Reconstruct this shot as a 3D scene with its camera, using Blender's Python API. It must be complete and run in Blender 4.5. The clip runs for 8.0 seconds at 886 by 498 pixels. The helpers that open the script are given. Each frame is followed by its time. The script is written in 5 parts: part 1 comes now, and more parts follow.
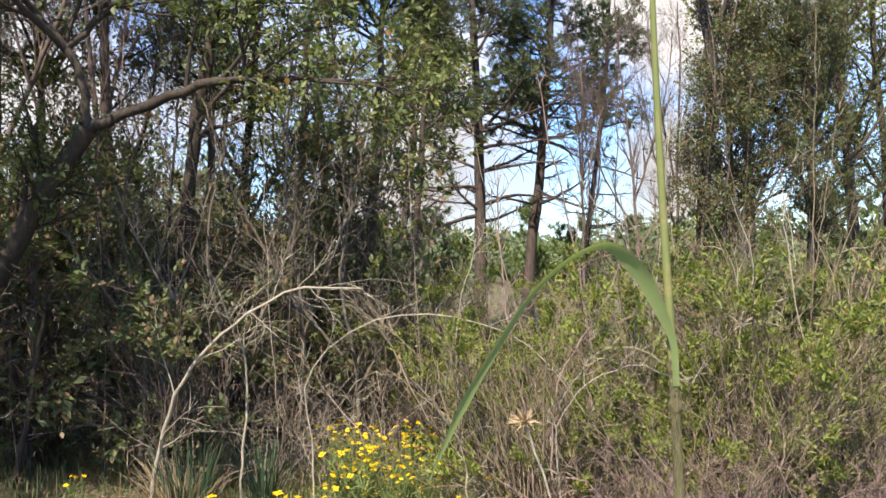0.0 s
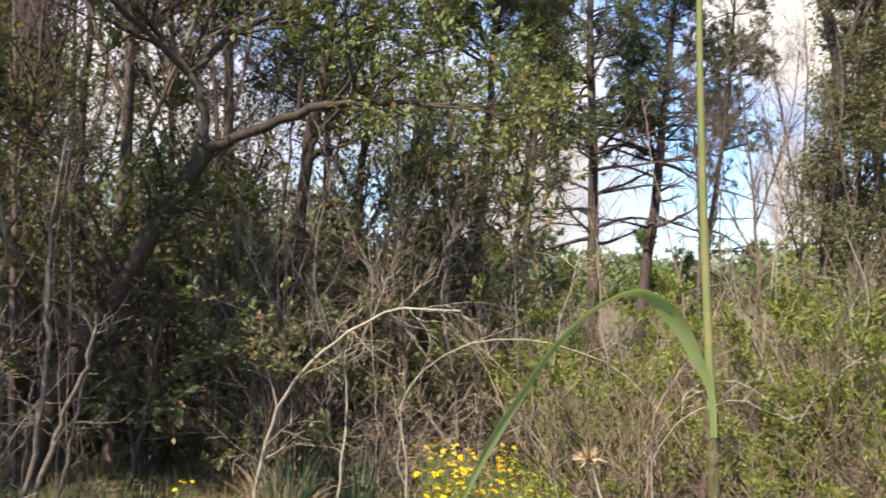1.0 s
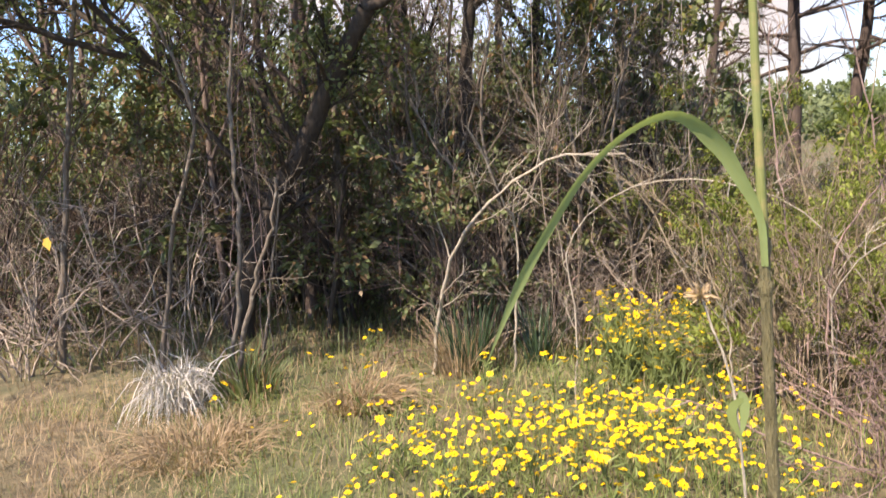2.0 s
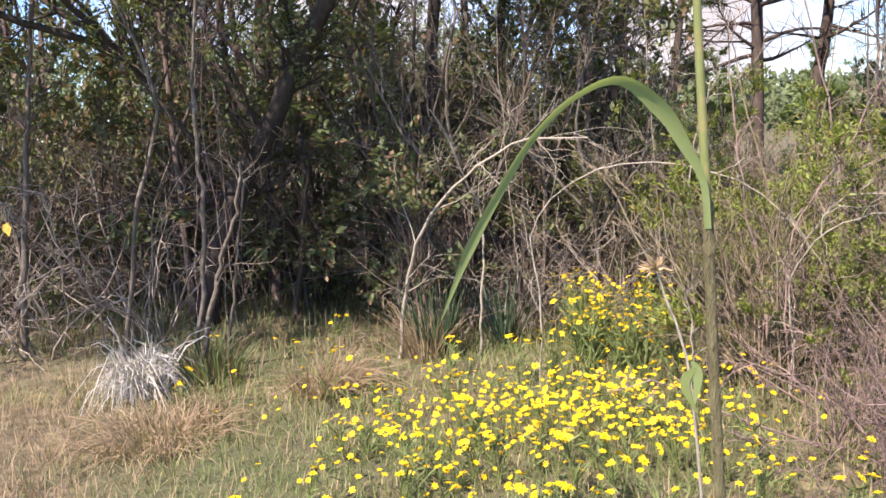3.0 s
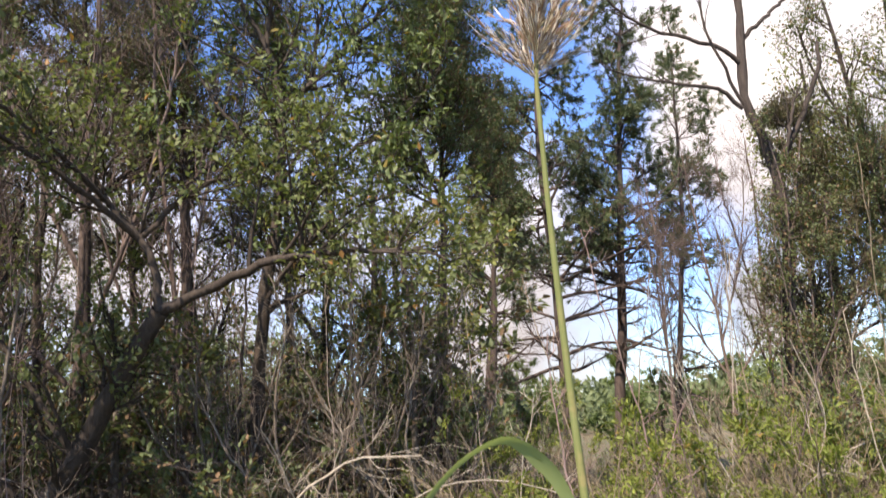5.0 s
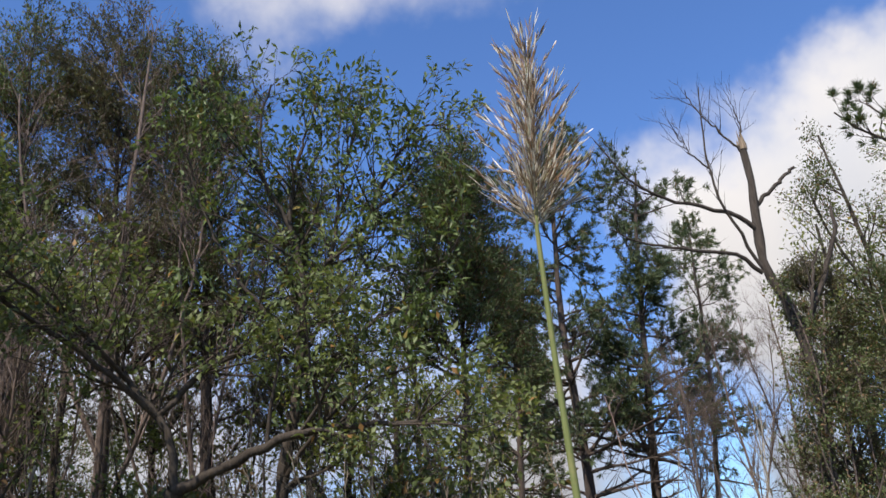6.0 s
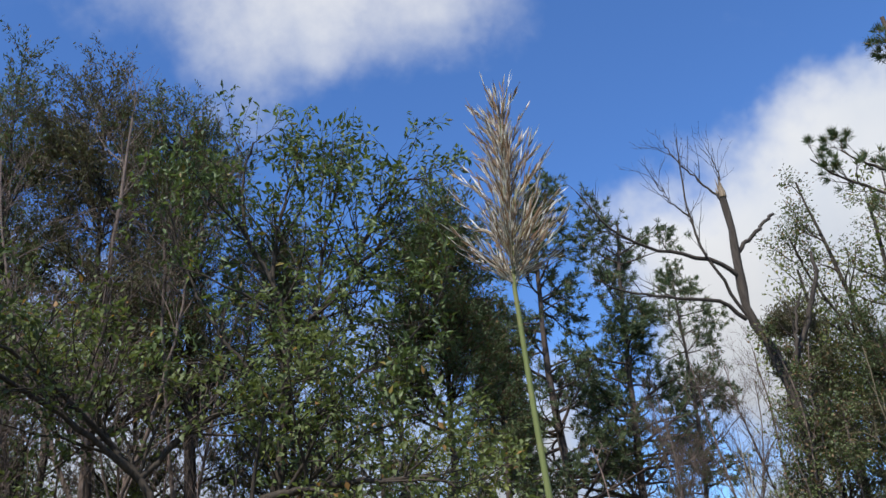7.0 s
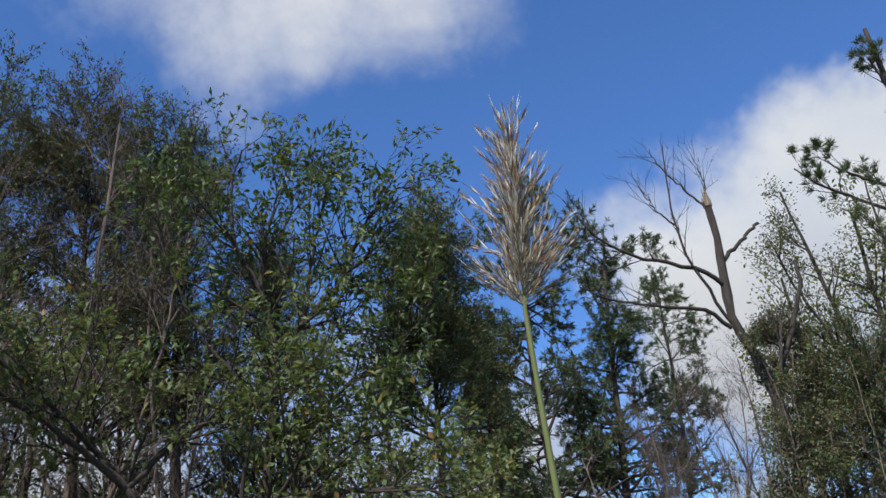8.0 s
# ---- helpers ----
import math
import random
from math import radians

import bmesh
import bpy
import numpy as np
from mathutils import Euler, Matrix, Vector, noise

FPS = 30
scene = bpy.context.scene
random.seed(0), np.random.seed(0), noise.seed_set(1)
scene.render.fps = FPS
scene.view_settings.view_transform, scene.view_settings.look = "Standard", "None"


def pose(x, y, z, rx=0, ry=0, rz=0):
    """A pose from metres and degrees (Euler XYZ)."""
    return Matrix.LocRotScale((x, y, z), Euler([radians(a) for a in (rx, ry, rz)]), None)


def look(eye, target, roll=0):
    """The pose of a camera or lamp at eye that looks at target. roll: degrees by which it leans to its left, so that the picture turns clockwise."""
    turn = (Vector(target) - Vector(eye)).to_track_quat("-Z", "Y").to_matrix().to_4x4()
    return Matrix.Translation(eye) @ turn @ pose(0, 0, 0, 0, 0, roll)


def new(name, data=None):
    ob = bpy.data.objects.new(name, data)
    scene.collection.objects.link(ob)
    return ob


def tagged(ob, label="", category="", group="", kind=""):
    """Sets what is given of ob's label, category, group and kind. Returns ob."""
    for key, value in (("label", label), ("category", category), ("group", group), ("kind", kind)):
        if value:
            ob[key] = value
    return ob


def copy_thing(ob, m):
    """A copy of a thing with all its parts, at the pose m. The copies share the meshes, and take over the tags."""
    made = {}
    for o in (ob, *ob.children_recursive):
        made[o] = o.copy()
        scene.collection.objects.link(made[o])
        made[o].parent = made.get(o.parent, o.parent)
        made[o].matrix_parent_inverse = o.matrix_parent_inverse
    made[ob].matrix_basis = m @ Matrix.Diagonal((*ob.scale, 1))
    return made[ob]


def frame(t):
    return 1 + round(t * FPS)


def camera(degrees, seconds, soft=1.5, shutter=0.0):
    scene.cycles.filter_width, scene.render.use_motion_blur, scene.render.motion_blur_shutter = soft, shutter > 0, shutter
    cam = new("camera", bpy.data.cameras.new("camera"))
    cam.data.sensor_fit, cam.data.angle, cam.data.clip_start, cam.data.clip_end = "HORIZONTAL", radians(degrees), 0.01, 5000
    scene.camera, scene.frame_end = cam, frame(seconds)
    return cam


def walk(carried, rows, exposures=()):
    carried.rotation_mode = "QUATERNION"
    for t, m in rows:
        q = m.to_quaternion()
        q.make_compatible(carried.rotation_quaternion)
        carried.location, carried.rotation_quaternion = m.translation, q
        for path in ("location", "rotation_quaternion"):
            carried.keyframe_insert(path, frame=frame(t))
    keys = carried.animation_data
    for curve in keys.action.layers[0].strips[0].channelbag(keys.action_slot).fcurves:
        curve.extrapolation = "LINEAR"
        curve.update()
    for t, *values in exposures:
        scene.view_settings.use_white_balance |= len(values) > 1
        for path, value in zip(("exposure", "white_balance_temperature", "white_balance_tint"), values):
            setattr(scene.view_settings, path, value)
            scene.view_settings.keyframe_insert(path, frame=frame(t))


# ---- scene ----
cam = camera(53.0, 8.0, soft=1.5, shutter=0.2)
EXPOSURES = [(0.0, 1.38, 7150, 15), (1.5, 1.48, 7650, 20), (2.2, 1.65, 7500, 23), (3.5, 1.62, 6750, 24), (4.5, 1.82, 7250, 22), (5.2, 1.1, 7300, 20), (6.3, 0.68, 6500, 12), (8.0, 0.42, 6200, 10)]
PATH = [
    (0.0, pose(-0.133, 0.021, 1.532, 90.68, 1.62, -6.01)),
    (0.5, pose(-0.086, 0.006, 1.537, 92.54, 0.10, -4.26)),
    (1.0, pose(-0.030, -0.000, 1.558, 92.00, -0.01, 1.49)),
    (1.5, pose(0.086, 0.023, 1.562, 89.43, 1.17, 10.59)),
    (2.0, pose(0.174, 0.041, 1.535, 82.90, 3.95, 14.08)),
    (2.2, pose(0.196, 0.038, 1.532, 81.52, 5.08, 14.07)),
    (3.3, pose(0.198, 0.023, 1.501, 82.98, 3.64, 10.95)),
    (3.5, pose(0.207, 0.041, 1.502, 84.04, 4.23, 9.69)),
    (4.0, pose(0.217, 0.037, 1.521, 88.02, 5.77, 5.19)),
    (4.5, pose(0.167, 0.006, 1.554, 93.84, 5.67, 1.24)),
    (5.0, pose(0.113, -0.038, 1.576, 100.80, 4.79, 0.40)),
    (5.2, pose(0.105, -0.034, 1.597, 103.58, 4.52, 0.81)),
    (6.3, pose(0.151, 0.003, 1.535, 113.93, 6.21, 2.57)),
    (6.5, pose(0.152, 0.002, 1.535, 114.56, 6.53, 2.50)),
    (7.0, pose(0.151, -0.014, 1.553, 115.48, 7.09, 1.84)),
    (7.5, pose(0.125, -0.036, 1.571, 115.76, 7.06, 1.07)),
    (8.0, pose(0.115, -0.033, 1.574, 115.75, 7.32, 0.82)),
]
walk(cam, PATH, EXPOSURES)

# ---- light ----
SUN_AZ, SUN_EL = -152.0, 52.0
sun = new("sun", bpy.data.lights.new("sun", "SUN"))
sun.data.energy, sun.data.angle, sun.data.color = 4.2, radians(0.55), (1.0, 0.95, 0.87)
sun_to = Vector((math.sin(radians(SUN_AZ)) * math.cos(radians(SUN_EL)), math.cos(radians(SUN_AZ)) * math.cos(radians(SUN_EL)), math.sin(radians(SUN_EL))))
sun.matrix_world = look(sun_to * 40, (0, 0, 0))

world = bpy.data.worlds.new("sky")
scene.world = world
world.use_nodes = True


class Nodes:
    """Short hand for building a node tree."""

    def __init__(self, tree):
        self.tree = tree
        tree.nodes.clear()

    def add(self, kind, inputs=None, **props):
        n = self.tree.nodes.new(kind)
        for key, value in props.items():
            setattr(n, key, value)
        for key, value in (inputs or {}).items():
            self.put(n.inputs[key], value)
        return n

    def put(self, socket, value):
        if isinstance(value, bpy.types.NodeSocket):
            self.tree.links.new(value, socket)
        else:
            socket.default_value = value

    def math(self, op, a, b=0.0, clamp=False):
        n = self.add("ShaderNodeMath", {0: a, 1: b}, operation=op)
        n.use_clamp = clamp
        return n.outputs[0]

    def mix(self, fac, a, b, blend="MIX"):
        n = self.add("ShaderNodeMix", data_type="RGBA", blend_type=blend)
        self.put(n.inputs[0], fac)
        self.put(n.inputs[6], a)
        self.put(n.inputs[7], b)
        return n.outputs[2]

    def noise(self, vector, scale, detail=4.0, rough=0.55):
        return self.add("ShaderNodeTexNoise", {"Vector": vector, "Scale": scale, "Detail": detail, "Roughness": rough})

    def ramp(self, fac, stops):
        n = self.add("ShaderNodeValToRGB", {0: fac})
        e = n.color_ramp.elements
        while len(e) < len(stops):
            e.new(0.5)
        for el, (p, c) in zip(e, stops):
            el.position, el.color = p, (*c, 1.0) if len(c) == 3 else c
        return n.outputs[0]


def heading(az, el):
    a, b = radians(az), radians(el)
    return (math.sin(a) * math.cos(b), math.cos(a) * math.cos(b), math.sin(b))


def build_sky():
    n = Nodes(world.node_tree)
    sky = n.add("ShaderNodeTexSky", sky_type="NISHITA", sun_disc=False, sun_elevation=radians(SUN_EL), sun_rotation=radians(SUN_AZ), altitude=200.0, air_density=1.0, dust_density=0.35, ozone_density=2.2)
    way = n.add("ShaderNodeTexCoord").outputs["Generated"]
    # cumulus: soft banks of cloud given by their heading, broken up by noise
    warp = n.noise(way, 3.2, 7.0, 0.56).outputs["Fac"]
    fine = n.noise(way, 9.0, 8.0, 0.6).outputs["Fac"]
    soft = n.noise(way, 2.6, 6.0, 0.6).outputs["Color"]
    bent = n.add("ShaderNodeVectorMath", {0: n.add("ShaderNodeVectorMath", {0: soft, 1: (0.5, 0.5, 0.5)}, operation="SUBTRACT").outputs[0], "Scale": 0.34}, operation="SCALE").outputs[0]
    bent = n.add("ShaderNodeVectorMath", {0: n.add("ShaderNodeVectorMath", {0: way, 1: bent}, operation="ADD").outputs[0]}, operation="NORMALIZE").outputs[0]
    banks = None
    for az, el, size, weight in CLOUDS:
        d = n.add("ShaderNodeVectorMath", {0: bent, 1: heading(az, el)}, operation="DOT_PRODUCT").outputs["Value"]
        m = n.add("ShaderNodeMapRange", {"Value": d, "From Min": math.cos(radians(size)), "From Max": 1.0, "To Min": 0.0, "To Max": weight}).outputs[0]
        banks = m if banks is None else n.math("MAXIMUM", banks, m)
    low = n.add("ShaderNodeSeparateXYZ", {0: way}).outputs[2]
    haze = n.add("ShaderNodeMapRange", {"Value": low, "From Min": 0.34, "From Max": 0.0, "To Min": 0.0, "To Max": 0.42}).outputs[0]
    cover = n.math("MAXIMUM", banks, haze)
    cover = n.math("ADD", cover, n.math("MULTIPLY", n.math("SUBTRACT", warp, 0.5), 1.3))
    cover = n.math("ADD", cover, n.math("MULTIPLY", n.math("SUBTRACT", fine, 0.5), 0.55))
    mask = n.add("ShaderNodeMapRange", {"Value": cover, "From Min": 0.12, "From Max": 1.02}, interpolation_type="SMOOTHSTEP").outputs[0]
    shade = n.ramp(n.noise(way, 6.0, 5.0, 0.5).outputs["Fac"], [(0.3, (0.80, 0.85, 0.93)), (0.6, (1.0, 1.0, 1.0))])
    air = n.add("ShaderNodeMapRange", {"Value": low, "From Min": 0.08, "From Max": 0.40, "To Min": 0.55, "To Max": 1.0}).outputs[0]
    blue = n.add("ShaderNodeBackground", {"Color": n.mix(1.0, sky.outputs[0], (0.62, 0.89, 1.26, 1), "MULTIPLY"), "Strength": SKY_STRENGTH})
    white = n.add("ShaderNodeBackground", {"Color": shade, "Strength": n.math("MULTIPLY", CLOUD_STRENGTH, air)})
    both = n.add("ShaderNodeMixShader", {0: mask, 1: blue.outputs[0], 2: white.outputs[0]})
    n.add("ShaderNodeOutputWorld", {0: both.outputs[0]})


# heading, height, width in degrees and thickness of each bank
CLOUDS = [
    (-20, 43, 7, 0.52), (-15, 43, 8, 0.66), (-8, 41, 9, 0.74), (1, 42, 9, 0.62), (7, 41, 6, 0.40), (-10, 49, 12, 0.62),
    (36, 19, 14, 1.35), (31, 24, 10, 1.4), (23, 19, 12, 1.3), (17, 22, 7, 0.75), (45, 19, 13, 1.2), (21, 3, 8, 0.9), (5, 13, 7, 0.8), (-20, 12, 15, 0.8), (-24, 20, 9, 0.75), (-6, 14, 10, 0.8),
    (4, 6, 10, 1.1), (-12, 9, 9, 0.6), (27, 36, 4, 0.22),
    (70, 30, 22, 0.8), (140, 35, 26, 0.8), (-70, 42, 22, 0.7), (-150, 30, 20, 0.7),
]
SKY_STRENGTH, CLOUD_STRENGTH = 0.105, 0.57
build_sky()


# ---- materials ----
def material(name):
    m = bpy.data.materials.new(name)
    m.use_nodes = True
    n = Nodes(m.node_tree)
    return m, n


def finish(n, shader):
    n.add("ShaderNodeOutputMaterial", {0: shader})


def foliage(name, dark, light, sheen=0.45, through_light=0.35, aged=None, aged_part=0.0):
    """Leaf: colour differs from leaf to leaf and over the crown; light passes through it."""
    m, n = material(name)
    at = n.add("ShaderNodeTexCoord").outputs["Object"]
    each = n.add("ShaderNodeNewGeometry").outputs["Random Per Island"]
    broad = n.noise(at, 1.3, 2.0).outputs["Fac"]
    blend = n.math("ADD", n.math("MULTIPLY", each, 0.75), n.math("MULTIPLY", n.math("SUBTRACT", broad, 0.35), 0.8), True)
    col = n.mix(blend, (*dark, 1), (*light, 1))
    if aged:
        pick = n.math("GREATER_THAN", n.math("FRACT", n.math("MULTIPLY", each, 37.7)), 1.0 - aged_part)
        col = n.mix(pick, col, (*aged, 1))
    spots = n.noise(at, 60.0, 3.0).outputs["Fac"]
    col = n.mix(n.math("MULTIPLY", spots, 0.35), col, n.mix(1.0, col, (0.55, 0.6, 0.45, 1), "MULTIPLY"))
    b = n.add("ShaderNodeBsdfPrincipled", {"Base Color": col, "Roughness": n.math("ADD", 0.12, sheen), "Specular IOR Level": 0.35})
    t = n.add("ShaderNodeBsdfTranslucent", {"Color": n.mix(1.0, col, (1.15, 1.2, 0.72, 1), "MULTIPLY")})
    s = n.add("ShaderNodeMixShader", {0: through_light, 1: b.outputs[0], 2: t.outputs[0]})
    finish(n, s.outputs[0])
    return m


def bark(name, dark, light, scale=14.0, rough=0.9, lichen=None):
    """Bark or dry stem: long furrows along the trunk, patches, optional pale lichen."""
    m, n = material(name)
    at = n.add("ShaderNodeTexCoord").outputs["Object"]
    long = n.add("ShaderNodeMapping", {"Vector": at, "Scale": (1.0, 1.0, 0.22)}).outputs[0]
    fur = n.noise(long, scale * 2.2, 6.0, 0.65).outputs["Fac"]
    patch = n.noise(at, scale * 0.25, 3.0).outputs["Fac"]
    each = n.add("ShaderNodeNewGeometry").outputs["Random Per Island"]
    v = n.math("ADD", n.math("MULTIPLY", fur, 0.75), n.math("ADD", n.math("MULTIPLY", patch, 0.35), n.math("MULTIPLY", each, 0.3)))
    col = n.ramp(n.math("SUBTRACT", v, 0.2), [(0.26, dark), (0.68, light)])
    if lichen:
        spot = n.ramp(n.noise(at, scale * 0.9, 5.0, 0.6).outputs["Fac"], [(0.55, (0, 0, 0)), (0.66, (1, 1, 1))])
        col = n.mix(n.math("MULTIPLY", spot, 0.7), col, (*lichen, 1))
    bump = n.add("ShaderNodeBump", {"Height": fur, "Strength": 1.0, "Distance": 0.02})
    b = n.add("ShaderNodeBsdfPrincipled", {"Base Color": col, "Roughness": rough, "Normal": bump.outputs[0], "Specular IOR Level": 0.25})
    finish(n, b.outputs[0])
    return m


def soil():
    m, n = material("leaf_litter_ground")
    at = n.add("ShaderNodeTexCoord").outputs["Object"]
    a = n.noise(at, 0.7, 4.0).outputs["Fac"]
    b = n.noise(at, 9.0, 6.0, 0.7).outputs["Fac"]
    c = n.noise(at, 55.0, 5.0, 0.7).outputs["Fac"]
    col = n.ramp(b, [(0.3, (0.035, 0.026, 0.016)), (0.5, (0.12, 0.092, 0.05)), (0.72, (0.27, 0.21, 0.12))])
    green = n.ramp(c, [(0.3, (0.03, 0.045, 0.015)), (0.7, (0.10, 0.13, 0.04))])
    col = n.mix(n.ramp(a, [(0.42, (0, 0, 0)), (0.6, (0.75, 0.75, 0.75))]), col, green)
    bump = n.add("ShaderNodeBump", {"Height": n.math("ADD", b, n.math("MULTIPLY", c, 0.6)), "Strength": 0.9, "Distance": 0.03})
    s = n.add("ShaderNodeBsdfPrincipled", {"Base Color": col, "Roughness": 0.95, "Normal": bump.outputs[0]})
    finish(n, s.outputs[0])
    return m


M_GROUND = soil()
M_OAK_LEAF = foliage("oak_leaf", (0.060, 0.082, 0.028), (0.200, 0.230, 0.080), 0.4, 0.35, (0.30, 0.16, 0.05), 0.02)
M_LAUREL_LEAF = foliage("laurel_leaf", (0.054, 0.084, 0.030), (0.175, 0.222, 0.076), 0.38, 0.3, (0.22, 0.17, 0.04), 0.03)
M_OLIVE_LEAF = foliage("yellow_green_leaf", (0.095, 0.115, 0.026), (0.240, 0.255, 0.070), 0.45, 0.4, (0.32, 0.21, 0.06), 0.04)
M_CEDAR = foliage("cedar_spray", (0.052, 0.078, 0.035), (0.165, 0.200, 0.086), 0.6, 0.2, (0.16, 0.105, 0.060), 0.24)
M_CEDAR_BROWN = foliage("dying_cedar_spray", (0.062, 0.066, 0.034), (0.170, 0.165, 0.085), 0.6, 0.2, (0.130, 0.100, 0.068), 0.42)
M_FAR = foliage("far_foliage", (0.075, 0.102, 0.042), (0.160, 0.195, 0.085), 0.6, 0.2)
M_PINE = foliage("pine_needle", (0.042, 0.066, 0.030), (0.130, 0.165, 0.072), 0.5, 0.2, (0.20, 0.13, 0.06), 0.05)
M_YOUNG = foliage("young_pine_needle", (0.058, 0.098, 0.024), (0.165, 0.220, 0.060), 0.5, 0.3)
M_BUSH_LEAF = foliage("shrub_leaf", (0.100, 0.128, 0.024), (0.310, 0.355, 0.080), 0.45, 0.42, (0.30, 0.20, 0.06), 0.03)
M_DULL_LEAF = foliage("dull_shrub_leaf", (0.048, 0.063, 0.018), (0.155, 0.180, 0.055), 0.5, 0.38, (0.22, 0.15, 0.06), 0.06)
# also colours the undergrowth grass, where the darker green stands for shade
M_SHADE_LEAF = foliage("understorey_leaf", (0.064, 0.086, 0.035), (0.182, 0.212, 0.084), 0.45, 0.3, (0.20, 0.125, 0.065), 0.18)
M_GRASS = foliage("green_grass", (0.110, 0.150, 0.045), (0.285, 0.325, 0.120), 0.5, 0.38, (0.42, 0.34, 0.19), 0.2)
M_STRAW = foliage("dry_grass", (0.18, 0.122, 0.068), (0.44, 0.325, 0.205), 0.6, 0.25)
M_PALE = foliage("bleached_grass", (0.30, 0.27, 0.245), (0.62, 0.580, 0.54), 0.7, 0.2)
M_YUCCA = foliage("yucca_blade", (0.022, 0.048, 0.024), (0.070, 0.110, 0.050), 0.4, 0.15)
M_REED_LEAF = foliage("reed_leaf", (0.170, 0.230, 0.075), (0.300, 0.360, 0.160), 0.28, 0.4)
M_PETAL = foliage("yellow_petal", (0.85, 0.51, 0.008), (0.91, 0.65, 0.020), 0.5, 0.35)
M_EYE = foliage("flower_eye", (0.60, 0.34, 0.006), (0.75, 0.46, 0.01), 0.7, 0.0)
M_FLOWER_STEM = foliage("flower_stem", (0.110, 0.150, 0.042), (0.220, 0.265, 0.090), 0.5, 0.2)
M_OAK_BARK = bark("oak_bark", (0.019, 0.015, 0.011), (0.076, 0.060, 0.045), 16.0)
M_PINE_BARK = bark("pine_bark", (0.020, 0.015, 0.012), (0.100, 0.075, 0.060), 9.0)
M_GREY_BARK = bark("grey_bark", (0.042, 0.033, 0.024), (0.190, 0.155, 0.115), 18.0, 0.9, (0.27, 0.26, 0.21))
M_SNAG = bark("weathered_dead_wood", (0.014, 0.011, 0.009), (0.078, 0.063, 0.050), 10.0)
M_BROKEN = bark("splintered_wood", (0.13, 0.095, 0.062), (0.30, 0.235, 0.165), 22.0)
M_TWIG_PURPLE = bark("purple_brown_twig", (0.105, 0.068, 0.058), (0.37, 0.262, 0.216), 20.0)
M_TWIG_GREY = bark("dead_grey_twig", (0.095, 0.074, 0.055), (0.43, 0.355, 0.275), 20.0)
M_TWIG_DARK = bark("dark_twig", (0.045, 0.034, 0.027), (0.160, 0.122, 0.095), 20.0)
M_BROWN_TWIG = bark("brown_twig", (0.050, 0.036, 0.029), (0.200, 0.150, 0.120), 20.0)
M_THICKET = bark("tan_thicket_stem", (0.095, 0.073, 0.044), (0.33, 0.265, 0.170), 20.0)
M_CANE = bark("pale_cane", (0.20, 0.17, 0.12), (0.42, 0.37, 0.28), 25.0)
M_SEED = foliage("dry_seed_hair", (0.42, 0.30, 0.18), (0.68, 0.53, 0.36), 0.6, 0.3)


def reed_stem():
    m, n = material("reed_stem")
    at = n.add("ShaderNodeTexCoord").outputs["Object"]
    long = n.add("ShaderNodeMapping", {"Vector": at, "Scale": (1.0, 1.0, 0.03)}).outputs[0]
    streak = n.noise(long, 700.0, 3.0).outputs["Fac"]
    blotch = n.noise(at, 26.0, 4.0, 0.6).outputs["Fac"]
    col = n.mix(streak, (0.095, 0.120, 0.035, 1), (0.18, 0.195, 0.078, 1))
    col = n.mix(n.ramp(blotch, [(0.5, (0, 0, 0)), (0.75, (0.55, 0.55, 0.55))]), col, (0.30, 0.21, 0.10, 1))
    bump = n.add("ShaderNodeBump", {"Height": streak, "Strength": 0.25, "Distance": 0.001})
    b = n.add("ShaderNodeBsdfPrincipled", {"Base Color": col, "Roughness": 0.65, "Specular IOR Level": 0.1, "Normal": bump.outputs[0]})
    finish(n, b.outputs[0])
    return m


def plain_fibre(name, a, b, rough=0.5, passing=0.25):
    return foliage(name, a, b, rough, passing)


M_REED = reed_stem()
M_SHEATH = bark("brown_leaf_sheath", (0.085, 0.075, 0.032), (0.20, 0.175, 0.085), 60.0, 0.65)
M_PLUME_BROWN = plain_fibre("plume_spikelet_brown", (0.17, 0.095, 0.055), (0.38, 0.25, 0.155), 0.4)
M_PLUME_SILVER = plain_fibre("plume_spikelet_silver", (0.56, 0.48, 0.40), (0.86, 0.80, 0.74), 0.18, 0.3)


